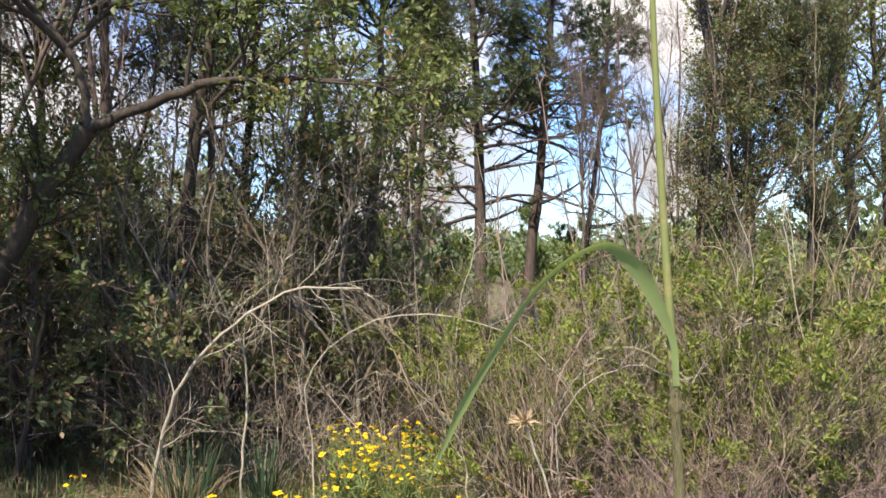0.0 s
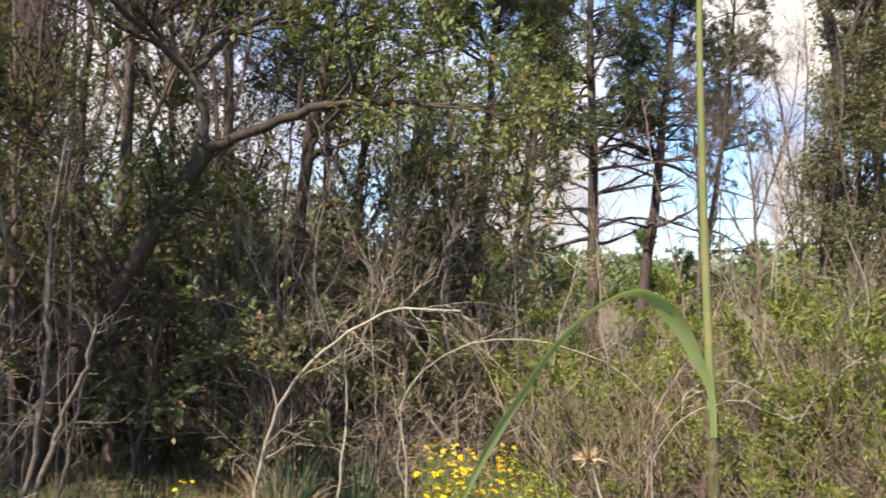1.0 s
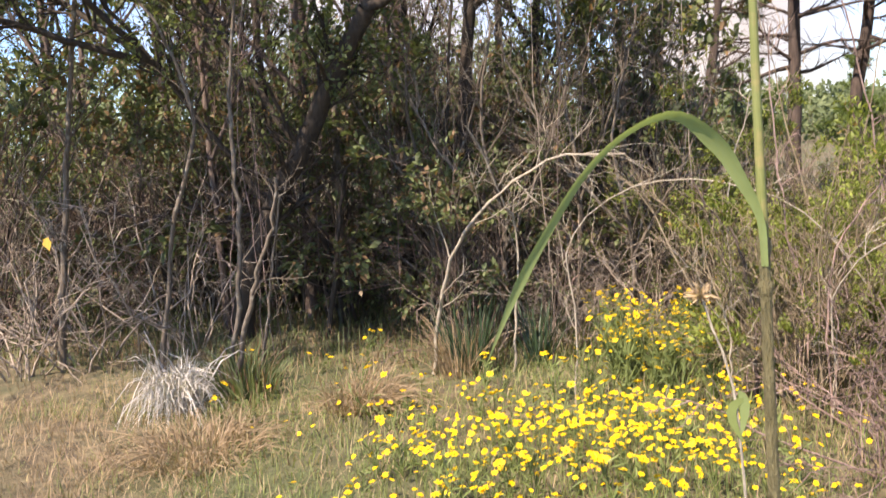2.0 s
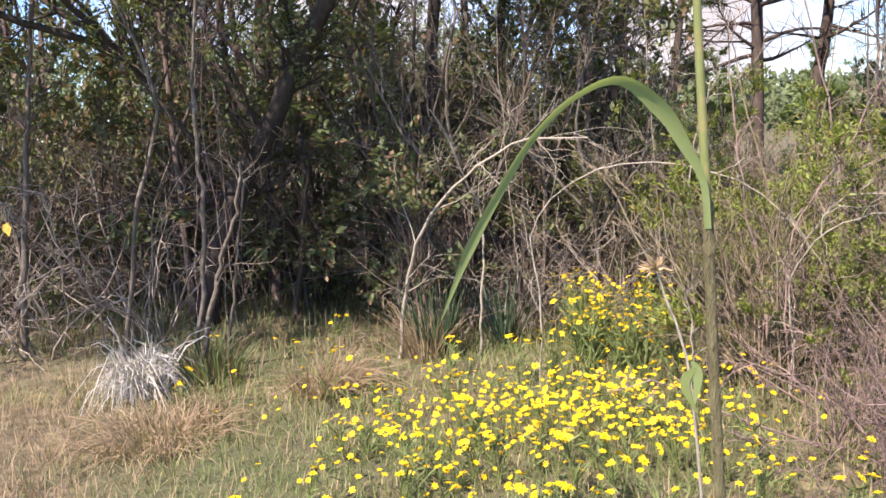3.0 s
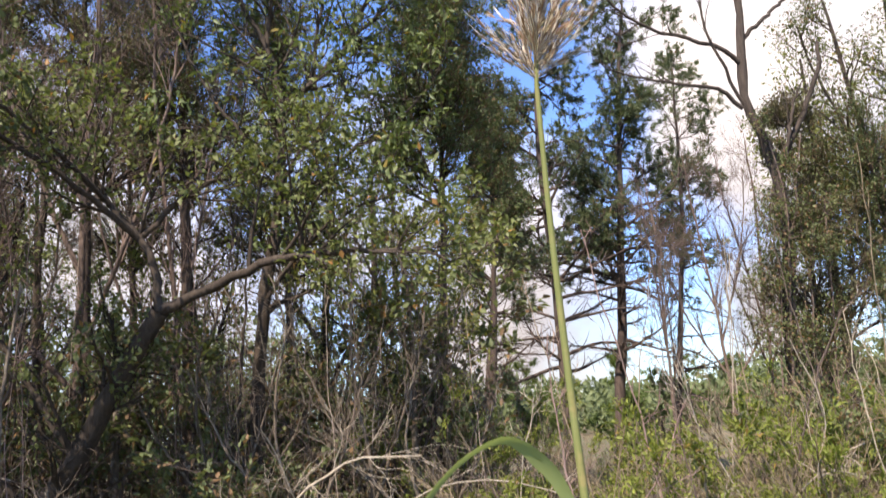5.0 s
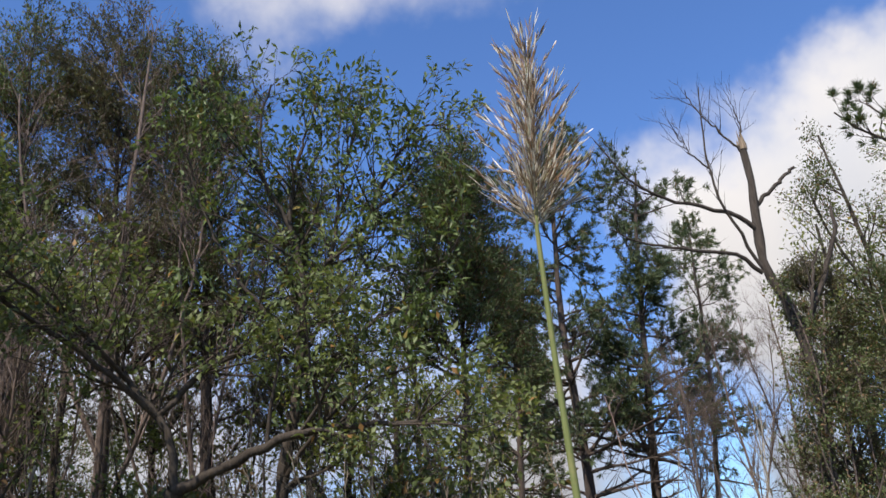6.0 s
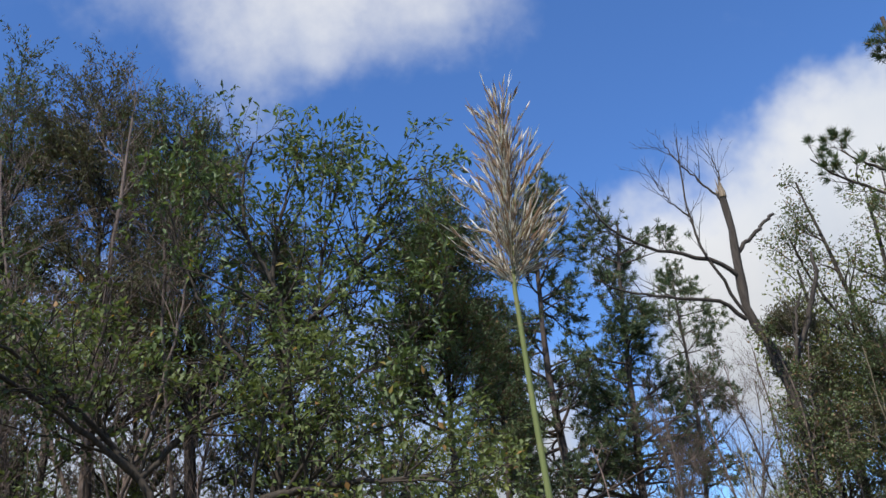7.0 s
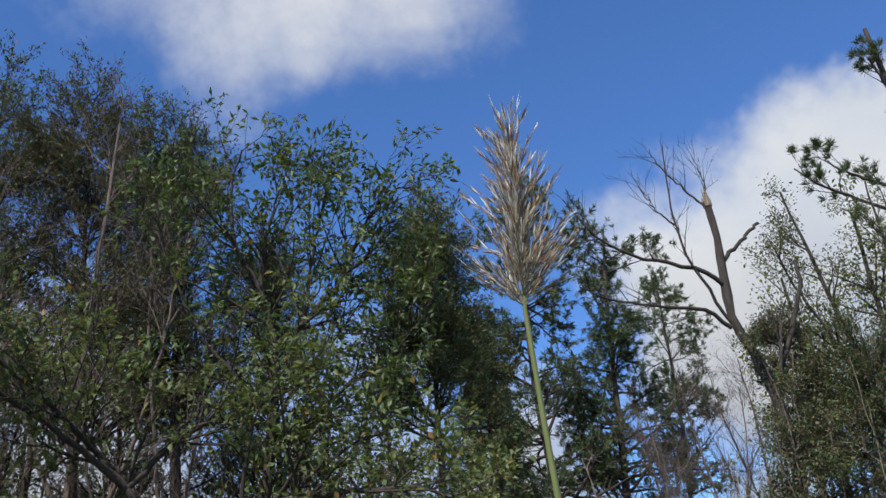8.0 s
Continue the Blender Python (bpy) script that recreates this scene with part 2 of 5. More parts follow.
# ---- geometry ----
class Geo:
    """Collects triangles and quads, then becomes one mesh."""

    def __init__(self):
        self.v, self.q, self.t, self.n = [], [], [], 0

    def _push(self, verts, quads=None, tris=None):
        if quads is not None:
            self.q.append(np.asarray(quads) + self.n)
        if tris is not None:
            self.t.append(np.asarray(tris) + self.n)
        self.v.append(verts)
        self.n += len(verts)

    def tubes(self, P, R, sides=4):
        P, R = np.asarray(P, float), np.asarray(R, float)
        if P.ndim == 2:
            P, R = P[None], R[None]
        n, k, _ = P.shape
        T = np.gradient(P, axis=1)
        T /= np.linalg.norm(T, axis=2, keepdims=True) + 1e-9
        mean = np.abs(T.mean(1))
        ref = np.where((mean[:, :1] < mean[:, 1:2]), [[1.0, 0.0, 0.0]], [[0.0, 1.0, 0.0]])
        A = np.cross(T, ref[:, None, :])
        A /= np.linalg.norm(A, axis=2, keepdims=True) + 1e-9
        B = np.cross(T, A)
        ang = np.arange(sides) * 2 * np.pi / sides
        ring = A[:, :, None] * np.cos(ang)[None, None, :, None] + B[:, :, None] * np.sin(ang)[None, None, :, None]
        V = (P[:, :, None] + ring * R[:, :, None, None]).reshape(-1, 3)
        j = np.arange(sides)
        base = (np.arange(n) * k * sides)[:, None, None] + (np.arange(k - 1) * sides)[None, :, None]
        a, b = base + j, base + (j + 1) % sides
        quads = np.stack([a, b, b + sides, a + sides], -1).reshape(-1, 4)
        self._push(V, quads)

    def leaves(self, pos, way, up, length, width, fold=0.18, sag=0.1):
        way = way / (np.linalg.norm(way, axis=1, keepdims=True) + 1e-9)
        side = np.cross(way, up)
        side /= np.linalg.norm(side, axis=1, keepdims=True) + 1e-9
        nrm = np.cross(side, way)
        L, W = np.asarray(length)[:, None], np.asarray(width)[:, None]
        mid = pos + way * L * 0.45
        V = np.stack([pos, mid + side * W / 2 + nrm * W * fold, pos + way * L - nrm * L * sag, mid - side * W / 2 + nrm * W * fold], 1).reshape(-1, 3)
        i = np.arange(len(pos))[:, None] * 4
        self._push(V, None, np.concatenate([i + [0, 1, 2], i + [0, 2, 3]]))

    def ribbons(self, P, W, up=None, fold=0.0):
        """Blades along polylines P[n, k, 3], widths W[n, k]."""
        P, W = np.asarray(P, float), np.asarray(W, float)
        n, k, _ = P.shape
        T = np.gradient(P, axis=1)
        T /= np.linalg.norm(T, axis=2, keepdims=True) + 1e-9
        if up is None:
            up = np.tile([[0.0, 0.0, 1.0]], (n, 1))
        S = np.cross(T, up[:, None])
        S /= np.linalg.norm(S, axis=2, keepdims=True) + 1e-9
        V = np.stack([P + S * W[..., None] / 2, P - S * W[..., None] / 2], 2).reshape(-1, 3)
        base = (np.arange(n) * k * 2)[:, None] + (np.arange(k - 1) * 2)[None]
        quads = np.stack([base, base + 1, base + 3, base + 2], -1).reshape(-1, 4)
        self._push(V, quads)

    def mesh(self, name, mat, smooth=True, origin=(0, 0, 0)):
        me = bpy.data.meshes.new(name)
        V = np.concatenate(self.v) - np.asarray(origin, float)
        loops, sizes = [], []
        if self.q:
            q = np.concatenate(self.q)
            loops.append(q.ravel())
            sizes.append(np.full(len(q), 4))
        if self.t:
            t = np.concatenate(self.t)
            loops.append(t.ravel())
            sizes.append(np.full(len(t), 3))
        loops, sizes = np.concatenate(loops), np.concatenate(sizes)
        me.vertices.add(len(V))
        me.vertices.foreach_set("co", V.astype(np.float32).ravel())
        me.loops.add(len(loops))
        me.loops.foreach_set("vertex_index", loops.astype(np.int32))
        me.polygons.add(len(sizes))
        me.polygons.foreach_set("loop_start", np.r_[0, np.cumsum(sizes)[:-1]].astype(np.int32))
        me.polygons.foreach_set("loop_total", sizes.astype(np.int32))
        me.polygons.foreach_set("use_smooth", np.full(len(sizes), smooth))
        me.materials.append(mat)
        me.update(calc_edges=True)
        return me


def place_of(ob):
    at = Vector((0, 0, 0))
    while ob:
        at += ob.matrix_basis.translation
        ob = ob.parent
    return at


def part(name, geo, mat, parent, label="", kind="", smooth=True):
    """Links a Geo, whose points are in the world, as one mesh under parent, which stands at its base."""
    ob = new(name, geo.mesh(name, mat, smooth, place_of(parent)))
    ob.parent = parent
    return tagged(ob, label, kind=kind)


def root(name, base, label, category, group="", kind=""):
    ob = new(name)
    ob.location = base
    ob.empty_display_size = 0.1
    return tagged(ob, label, category, group, kind)


def smooth_line(points, k=18, wander=0.0, rng=None):
    """A rounded polyline of k points through the given ones."""
    p = np.asarray(points, float)
    seg = np.r_[0, np.cumsum(np.linalg.norm(np.diff(p, axis=0), axis=1))]
    t = np.linspace(0, seg[-1], k)
    ext = np.vstack([2 * p[0] - p[1], p, 2 * p[-1] - p[-2]])
    i = np.clip(np.searchsorted(seg, t, side="right") - 1, 0, len(p) - 2)
    u = ((t - seg[i]) / (seg[i + 1] - seg[i] + 1e-9))[:, None]
    a, b, c, d = ext[i], ext[i + 1], ext[i + 2], ext[i + 3]
    out = 0.5 * (2 * b + (c - a) * u + (2 * a - 5 * b + 4 * c - d) * u ** 2 + (3 * b - a - 3 * c + d) * u ** 3)
    if wander and rng is not None:
        out[1:-1] += rng.normal(0, wander, (k - 2, 3))
    return out


def ramify(rng, P, R, m, span=(0.2, 1.0), length=1.0, angle=0.9, k=6, wander=0.12, lift=0.1, ratio=0.55, thin=0.004, taper=0.4, flat=0.0, shape=None):
    """m side shoots on each parent line; returns their lines and radii."""
    n, K, _ = P.shape
    t = rng.uniform(span[0], span[1], (n, m))
    f = t * (K - 1) * 0.999
    i = np.floor(f).astype(int)
    u = (f - i)[..., None]
    row = np.arange(n)[:, None]
    pos = P[row, i] * (1 - u) + P[row, i + 1] * u
    rad = R[row, i]
    tan = P[row, i + 1] - P[row, i]
    tan /= np.linalg.norm(tan, axis=2, keepdims=True) + 1e-9
    v = rng.normal(size=(n, m, 3))
    v[..., 2] *= 1 - flat
    v -= (v * tan).sum(2, keepdims=True) * tan
    v /= np.linalg.norm(v, axis=2, keepdims=True) + 1e-9
    ang = rng.normal(angle, 0.22, (n, m, 1))
    way = tan * np.cos(ang) + v * np.sin(ang)
    way[..., 2] += lift
    way /= np.linalg.norm(way, axis=2, keepdims=True)
    size = length * rng.uniform(0.55, 1.2, (n, m)) * (1 - taper * t)
    if shape is not None:
        size = size * shape(t)
    pos, way, size = pos.reshape(-1, 3), way.reshape(-1, 3), size.ravel()
    r0 = np.maximum(np.minimum(rad * ratio, 0.02 * size.reshape(n, m) + thin), thin).ravel()
    s = np.linspace(0, 1, k)
    turn = np.cumsum(rng.normal(0, wander, (len(pos), k - 1, 3)), axis=1)
    step = way[:, None] + turn
    step[..., 2] += lift * 0.5 * s[None, 1:]
    step /= np.linalg.norm(step, axis=2, keepdims=True) + 1e-9
    step *= (size / (k - 1))[:, None, None]
    Q = np.concatenate([pos[:, None], pos[:, None] + np.cumsum(step, axis=1)], axis=1)
    return Q, np.maximum(r0[:, None] * (1 - 0.8 * s[None]), thin * 0.5)


def leaf_sites(rng, P, per, span=(0.25, 1.0)):
    n, K, _ = P.shape
    t = rng.uniform(span[0], span[1], (n, per))
    f = t * (K - 1) * 0.999
    i = np.floor(f).astype(int)
    u = (f - i)[..., None]
    row = np.arange(n)[:, None]
    pos = P[row, i] * (1 - u) + P[row, i + 1] * u
    tan = P[row, i + 1] - P[row, i]
    tan /= np.linalg.norm(tan, axis=2, keepdims=True) + 1e-9
    return pos.reshape(-1, 3), tan.reshape(-1, 3)


def dress(rng, geo, P, per, length, width, along=0.6, droop=0.2, spread=0.02, span=(0.25, 1.0)):
    """Leaves set along twigs."""
    pos, tan = leaf_sites(rng, P, per, span)
    n = len(pos)
    way = tan * along + rng.normal(0, 0.6, (n, 3))
    way[:, 2] -= droop
    up = rng.normal(0, 0.55, (n, 3)) + [0, 0, 1]
    size = rng.uniform(0.6, 1.2, n)
    geo.leaves(pos + rng.normal(0, spread, (n, 3)), way, up, length * size, width * size * rng.uniform(0.8, 1.2, n))


def tufts(rng, geo, pos, tan, per, length, width, open_angle=0.9):
    """Needles that burst from each site."""
    n = len(pos)
    pos, tan = np.repeat(pos, per, 0), np.repeat(tan, per, 0)
    way = tan + rng.normal(0, open_angle, (n * per, 3))
    geo.leaves(pos, way, rng.normal(size=(n * per, 3)), length * rng.uniform(0.7, 1.15, n * per), np.full(n * per, width), 0.05, 0.08)


def tree(name, label, category, mains, shoots, clothe, bark_mat, leaf_mat, seed, group="", kind="", sides=9, split=True):
    """mains: (part name, points, first radius, last radius); shoots: settings of ramify, level by level, each with the
    names of the mains it grows from in 'on' at the first level; clothe(rng, geo, last twigs): adds the leaves."""
    rng = np.random.default_rng(seed)
    base = Vector(mains[0][1][0])
    top = root(name, base, label, category, group, kind)
    lines = {}
    for nm, pts, r0, r1 in mains:
        k = 20
        P = smooth_line(pts, k, 0.006, rng)
        s = np.linspace(0, 1, k)
        R = (r0 + (r1 - r0) * s) * (1 + rng.normal(0, 0.05, k))
        if nm == "trunk":
            R[0] *= 1.5
            R[1] *= 1.15
            P[0, 2] -= 0.08
        g = Geo()
        g.tubes(P, R, sides)
        part(nm, g, bark_mat, top)
        lines.setdefault(nm, []).append((P, R))
    twigs, last = Geo(), None
    P = np.array([p for rows in lines.values() for p, _ in rows])
    R = np.array([r for rows in lines.values() for _, r in rows])
    for lv, s in enumerate(shoots):
        P, R = ramify(rng, P, R, **s)
        last = P
        if lv == 0 and split:
            for p, r in zip(P, R):
                b = Geo()
                b.tubes(p, r, 5)
                part("branch", b, bark_mat, top)
        else:
            twigs.tubes(P, R, 4 if lv == 0 else 3)
    if twigs.v:
        part("twig_spray", twigs, bark_mat, top, kind="stuff")
    if clothe:
        g = Geo()
        clothe(rng, g, last)
        part("crown", g, leaf_mat, top, kind="stuff")
    return top


# ---- ground ----
def ground():
    g = Geo()
    u = np.linspace(-1, 1, 181)
    c = 2600 * np.sign(u) * np.abs(u) ** 5.2 + 14 * u
    X, Y = np.meshgrid(c, c + 4.5, indexing="ij")
    Z = np.array([[0.10 * noise.noise((x * 0.5, y * 0.5, 3.1)) + 0.035 * noise.noise((x * 2.3, y * 2.3, 0.7)) if abs(x) < 40 and abs(y) < 45 else 0.0 for x, y in zip(a, b)] for a, b in zip(X, Y)])
    V = np.stack([X, Y, Z], -1).reshape(-1, 3)
    k = len(c)
    i = (np.arange(k - 1)[:, None] * k + np.arange(k - 1)[None]).reshape(-1)
    g._push(V, np.stack([i, i + k, i + k + 1, i + 1], -1))
    ob = new("ground", g.mesh("ground", M_GROUND))
    tagged(ob, "grassy clearing floor with leaf litter and bare soil", "ground", kind="structure")


def height(x, y):
    return 0.10 * noise.noise((x * 0.5, y * 0.5, 3.1)) + 0.035 * noise.noise((x * 2.3, y * 2.3, 0.7))


ground()


# ---- trees of the wood ----
def oak_crown(rng, g, P):
    P = P[P[:, -1, 2] > 1.55 + rng.uniform(0, 0.6, len(P))]
    dress(rng, g, P, 13, 0.058, 0.030, 0.5, 0.15, 0.03)


tree("oak_tree", "leaning dark-barked oak with forked limbs and small green leaves", "tree", [
    ("trunk", [(-3.30, 6.60, 0.0), (-3.12, 6.45, 0.5), (-2.80, 6.35, 1.08), (-2.48, 6.25, 1.52), (-2.14, 6.13, 2.01), (-1.80, 6.0, 2.46)], 0.095, 0.062),
    ("limb", [(-1.80, 6.00, 2.46), (-1.38, 5.92, 2.60), (-1.02, 5.83, 2.70), (-0.68, 5.75, 2.72), (-0.32, 5.67, 2.69), (-0.01, 5.58, 2.66), (0.20, 5.50, 2.54)], 0.042, 0.008),
    ("limb", [(-1.80, 6.00, 2.46), (-1.83, 6.0, 2.74), (-1.93, 6.0, 2.97), (-2.12, 6.0, 3.22), (-2.32, 6.0, 3.45), (-2.53, 6.0, 3.74), (-2.62, 6.1, 4.2)], 0.032, 0.010),
    ("limb", [(-2.48, 6.25, 1.52), (-2.95, 6.2, 2.3), (-3.35, 6.1, 3.1), (-3.6, 6.0, 3.9)], 0.028, 0.010),
    # next seven limbs, mostly out of view, added to shade the ground left
    ("limb", [(-2.80, 6.35, 1.08), (-3.4, 5.9, 2.2), (-3.8, 5.5, 3.0), (-4.2, 5.2, 3.6)], 0.024, 0.010),
    ("limb", [(-3.4, 5.9, 2.2), (-4.2, 5.9, 2.8), (-4.9, 5.8, 3.5)], 0.03, 0.010),
    ("limb", [(-1.93, 6.0, 2.97), (-2.3, 5.6, 3.35), (-2.9, 5.1, 3.8), (-3.3, 4.8, 4.1)], 0.025, 0.008),
    ("limb", [(-3.4, 5.9, 2.2), (-3.7, 5.2, 2.85), (-3.85, 4.6, 3.3), (-3.75, 4.0, 3.65)], 0.028, 0.009),
    ("limb", [(-3.7, 5.2, 2.85), (-3.85, 4.5, 2.9), (-3.85, 3.9, 2.85), (-3.65, 3.4, 2.75)], 0.024, 0.008),
    ("limb", [(-3.4, 5.9, 2.2), (-4.3, 5.1, 2.6), (-4.7, 4.4, 2.9), (-4.8, 3.7, 3.0)], 0.028, 0.009),
    ("limb", [(-2.9, 5.1, 3.8), (-2.85, 4.5, 4.15), (-2.75, 3.9, 4.4)], 0.018, 0.007),
    ("limb", [(-1.93, 6.0, 2.97), (-1.6, 6.1, 3.3), (-1.1, 6.1, 3.45), (-0.6, 6.0, 3.6)], 0.025, 0.008),
    # mostly unseen limbs, a canopy placed to block sun from the wood's edge
    ("limb", [(-2.9, 5.1, 3.8), (-3.0, 4.6, 4.0), (-3.3, 4.1, 4.1), (-3.5, 3.7, 4.2)], 0.018, 0.007),
    ("limb", [(-3.85, 4.6, 3.3), (-4.3, 4.3, 3.5), (-4.7, 4.0, 3.6), (-5.0, 3.7, 3.6)], 0.018, 0.007),
    ("limb", [(-2.12, 6.0, 3.22), (-2.3, 5.5, 3.5), (-2.5, 5.0, 3.7), (-2.6, 4.6, 3.85)], 0.018, 0.007),
    ("limb", [(-4.2, 5.9, 2.8), (-4.9, 5.2, 3.3), (-5.3, 4.6, 3.6), (-5.5, 4.0, 3.7)], 0.022, 0.008),
], [dict(m=20, span=(0.25, 1.0), length=0.95, angle=0.9, k=7, wander=0.16, lift=0.25, thin=0.005),
    dict(m=6, span=(0.2, 1.0), length=0.42, angle=0.8, k=5, wander=0.2, lift=0.05, thin=0.003)], oak_crown, M_OAK_BARK, M_OAK_LEAF, 11)


def laurel_crown(rng, g, P):
    P = P[P[:, -1, 2] > 1.8 + rng.uniform(0, 1.2, len(P))]
    dress(rng, g, P, 9, 0.084, 0.030, 0.7, 0.45, 0.025)


tree("laurel_tree", "slender forked tree with glossy oval green leaves", "tree", [
    ("trunk", [(-1.45, 7.1, 0.0), (-1.40, 7.05, 1.5), (-1.28, 7.0, 2.6), (-1.15, 7.0, 3.3), (-1.06, 7.0, 4.22)], 0.065, 0.042),
    ("limb", [(-1.06, 7.0, 4.22), (-1.15, 6.97, 4.74), (-1.35, 6.95, 5.19), (-1.38, 6.93, 5.70), (-1.26, 6.90, 6.14)], 0.03, 0.008),
    ("limb", [(-1.06, 7.0, 4.22), (-0.81, 7.03, 4.42), (-0.50, 7.05, 4.74), (-0.18, 7.07, 5.03), (0.04, 7.10, 5.24)], 0.03, 0.008),
    ("limb", [(-1.16, 7.0, 4.75), (-1.11, 7.0, 5.13), (-1.0, 7.0, 5.6), (-0.85, 7.0, 5.95)], 0.02, 0.006),
    ("limb", [(-1.13, 7.0, 3.64), (-1.6, 6.9, 4.3), (-1.9, 6.9, 5.0), (-2.0, 6.8, 5.5)], 0.02, 0.006),
    ("limb", [(-1.15, 7.0, 3.3), (-0.5, 7.0, 3.8), (0.05, 7.1, 4.2), (0.4, 7.1, 4.7)], 0.02, 0.006),
    ("limb", [(-0.50, 7.05, 4.74), (-0.25, 7.0, 5.2), (0.0, 7.0, 5.55), (0.25, 7.0, 5.6)], 0.018, 0.006),
    ("limb", [(-0.81, 7.03, 4.42), (-0.7, 7.0, 5.0), (-0.55, 7.0, 5.6), (-0.45, 7.0, 6.0)], 0.018, 0.006),
    ("limb", [(-1.28, 7.0, 2.6), (-0.9, 6.8, 3.0), (-0.5, 6.6, 3.2), (0.0, 6.5, 3.3)], 0.02, 0.006),
    ("limb", [(-1.13, 7.0, 3.5), (-0.85, 6.9, 3.9), (-0.52, 6.85, 4.2), (-0.30, 6.8, 4.45)], 0.018, 0.006),
], [dict(m=15, span=(0.05, 1.0), length=1.0, angle=0.85, k=7, wander=0.14, lift=0.2, thin=0.004),
    dict(m=6, span=(0.1, 1.0), length=0.46, angle=0.8, k=5, wander=0.16, lift=0.02, thin=0.0034)], laurel_crown, M_OAK_BARK, M_LAUREL_LEAF, 12)


def olive_crown(rng, g, P):
    dress(rng, g, P, 9, 0.060, 0.030, 0.6, 0.15, 0.02)


tree("young_oak", "young tree with yellowish olive leaves at the wood's edge", "tree", [
    ("trunk", [(-0.15, 7.7, 0.0), (-0.20, 7.6, 1.2), (-0.15, 7.5, 2.4), (-0.25, 7.4, 3.7)], 0.04, 0.010),
    ("limb", [(-0.20, 7.6, 1.5), (0.20, 7.4, 2.3), (0.45, 7.3, 3.1)], 0.018, 0.006),
    ("limb", [(0.32, 7.55, 1.9), (-0.70, 7.3, 2.7), (-1.00, 7.2, 3.5)], 0.018, 0.006),
    ("limb", [(-0.17, 7.5, 2.3), (-0.50, 7.2, 3.0), (-0.60, 7.0, 3.6)], 0.016, 0.005),
], [dict(m=15, span=(0.2, 1.0), length=0.7, angle=0.85, k=7, wander=0.16, lift=0.15, thin=0.004),
    dict(m=6, span=(0.1, 1.0), length=0.36, angle=0.8, k=4, wander=0.18, lift=0.05, thin=0.003)], olive_crown, M_GREY_BARK, M_OLIVE_LEAF, 13)
for sd, bx, by, tall in ((14, -0.55, 6.9, 3.1), (15, -1.1, 7.6, 3.3), (17, -1.05, 6.35, 2.3), (18, -0.15, 6.45, 2.0), (19, -1.7, 6.75, 2.6)):
    tree("bare_sapling", "leafless sapling with a spread of fine grey twigs", "tree", [
        ("trunk", [(bx, by, 0.0), (bx + 0.05, by, tall * 0.35), (bx - 0.05, by - 0.1, tall * 0.7), (bx + 0.06, by - 0.1, tall)], 0.022, 0.006),
        ("limb", [(bx + 0.04, by, tall * 0.3), (bx + 0.4, by - 0.1, tall * 0.6), (bx + 0.6, by - 0.1, tall * 0.85)], 0.013, 0.005),
        ("limb", [(bx + 0.02, by, tall * 0.4), (bx - 0.4, by - 0.1, tall * 0.65), (bx - 0.65, by - 0.1, tall * 0.9)], 0.013, 0.005),
    ], [dict(m=14, span=(0.15, 1.0), length=0.75, angle=0.75, k=7, wander=0.18, lift=0.1, thin=0.0036),
        dict(m=6, span=(0.15, 1.0), length=0.4, angle=0.75, k=4, wander=0.2, lift=0.0, thin=0.0028)], None, M_GREY_BARK, M_GREY_BARK, sd, "bare saplings")


def cedar_crown(rng, g, P):
    dress(rng, g, P, 52, 0.056, 0.016, 0.8, -0.1, 0.028, (0.2, 1.0))


def cedar(name, label, base, tip, width, seed, mat=M_CEDAR, dense=1.0, low=0.12, group="", split=True):
    b, t = np.array(base, float), np.array(tip, float)
    mid = b * 0.5 + t * 0.5 + np.array([0.06, 0.0, 0.0])
    tall = t[2] - b[2]
    return tree(name, label, "tree", [("trunk", [b, mid, t], 0.008 * tall + 0.02, 0.010)],
                [dict(m=int(70 * dense), span=(low, 1.0), length=width * 1.25, angle=1.12, k=7, wander=0.12, lift=0.28, thin=0.005, taper=0.72),
                 dict(m=10, span=(0.12, 1.0), length=width * 0.46, angle=0.75, k=3, wander=0.16, lift=0.2, thin=0.003)], cedar_crown, M_PINE_BARK, mat, seed, group, split=split)


LABEL_CEDAR = "tall dark green cedar with dense feathery sprays"
c1 = cedar("cedar_tree", "tall half-brown cedar with thinning feathery sprays", (-3.45, 8.6, 0), (-3.30, 8.5, 7.85), 1.6, 21, M_CEDAR_BROWN, dense=1.1, low=0.50, group="cedars", split=False)
cedar("cedar_tree", LABEL_CEDAR, (-4.6, 8.7, 0), (-4.35, 8.5, 8.0), 1.6, 22, dense=1.1, low=0.52, group="cedars")
cedar("cedar_tree", LABEL_CEDAR, (-2.5, 8.9, 0), (-2.4, 8.6, 7.45), 1.4, 23, dense=1.1, low=0.54, group="cedars")
cedar("cedar_tree", "broad dense green cedar behind the forked tree", (-0.1, 8.5, 0), (0.32, 8.3, 5.7), 1.25, 24, dense=1.0, low=0.62, group="cedars")
cedar("cedar_tree", "small cedar at the foot of the dead trunk", (4.95, 11.6, 0), (5.0, 11.5, 5.3), 1.1, 25, M_CEDAR_BROWN, dense=0.75, low=0.28, group="cedars")
cedar("cedar_tree", "small cedar under the thin many-stemmed tree", (6.0, 11.5, 0), (6.1, 11.4, 5.0), 1.1, 28, dense=0.8, low=0.28, group="cedars")
cedar("cedar_tree", "slim cedar with a high crown in front of the pines", (0.45, 10.8, 0), (0.95, 10.6, 5.5), 0.85, 27, dense=0.7, low=0.56, group="cedars")


def pine_crown(rng, g, P):
    pos, tan = leaf_sites(rng, P, 4, (0.25, 1.0))
    tufts(rng, g, pos, tan, 10, 0.13, 0.017, 0.75)


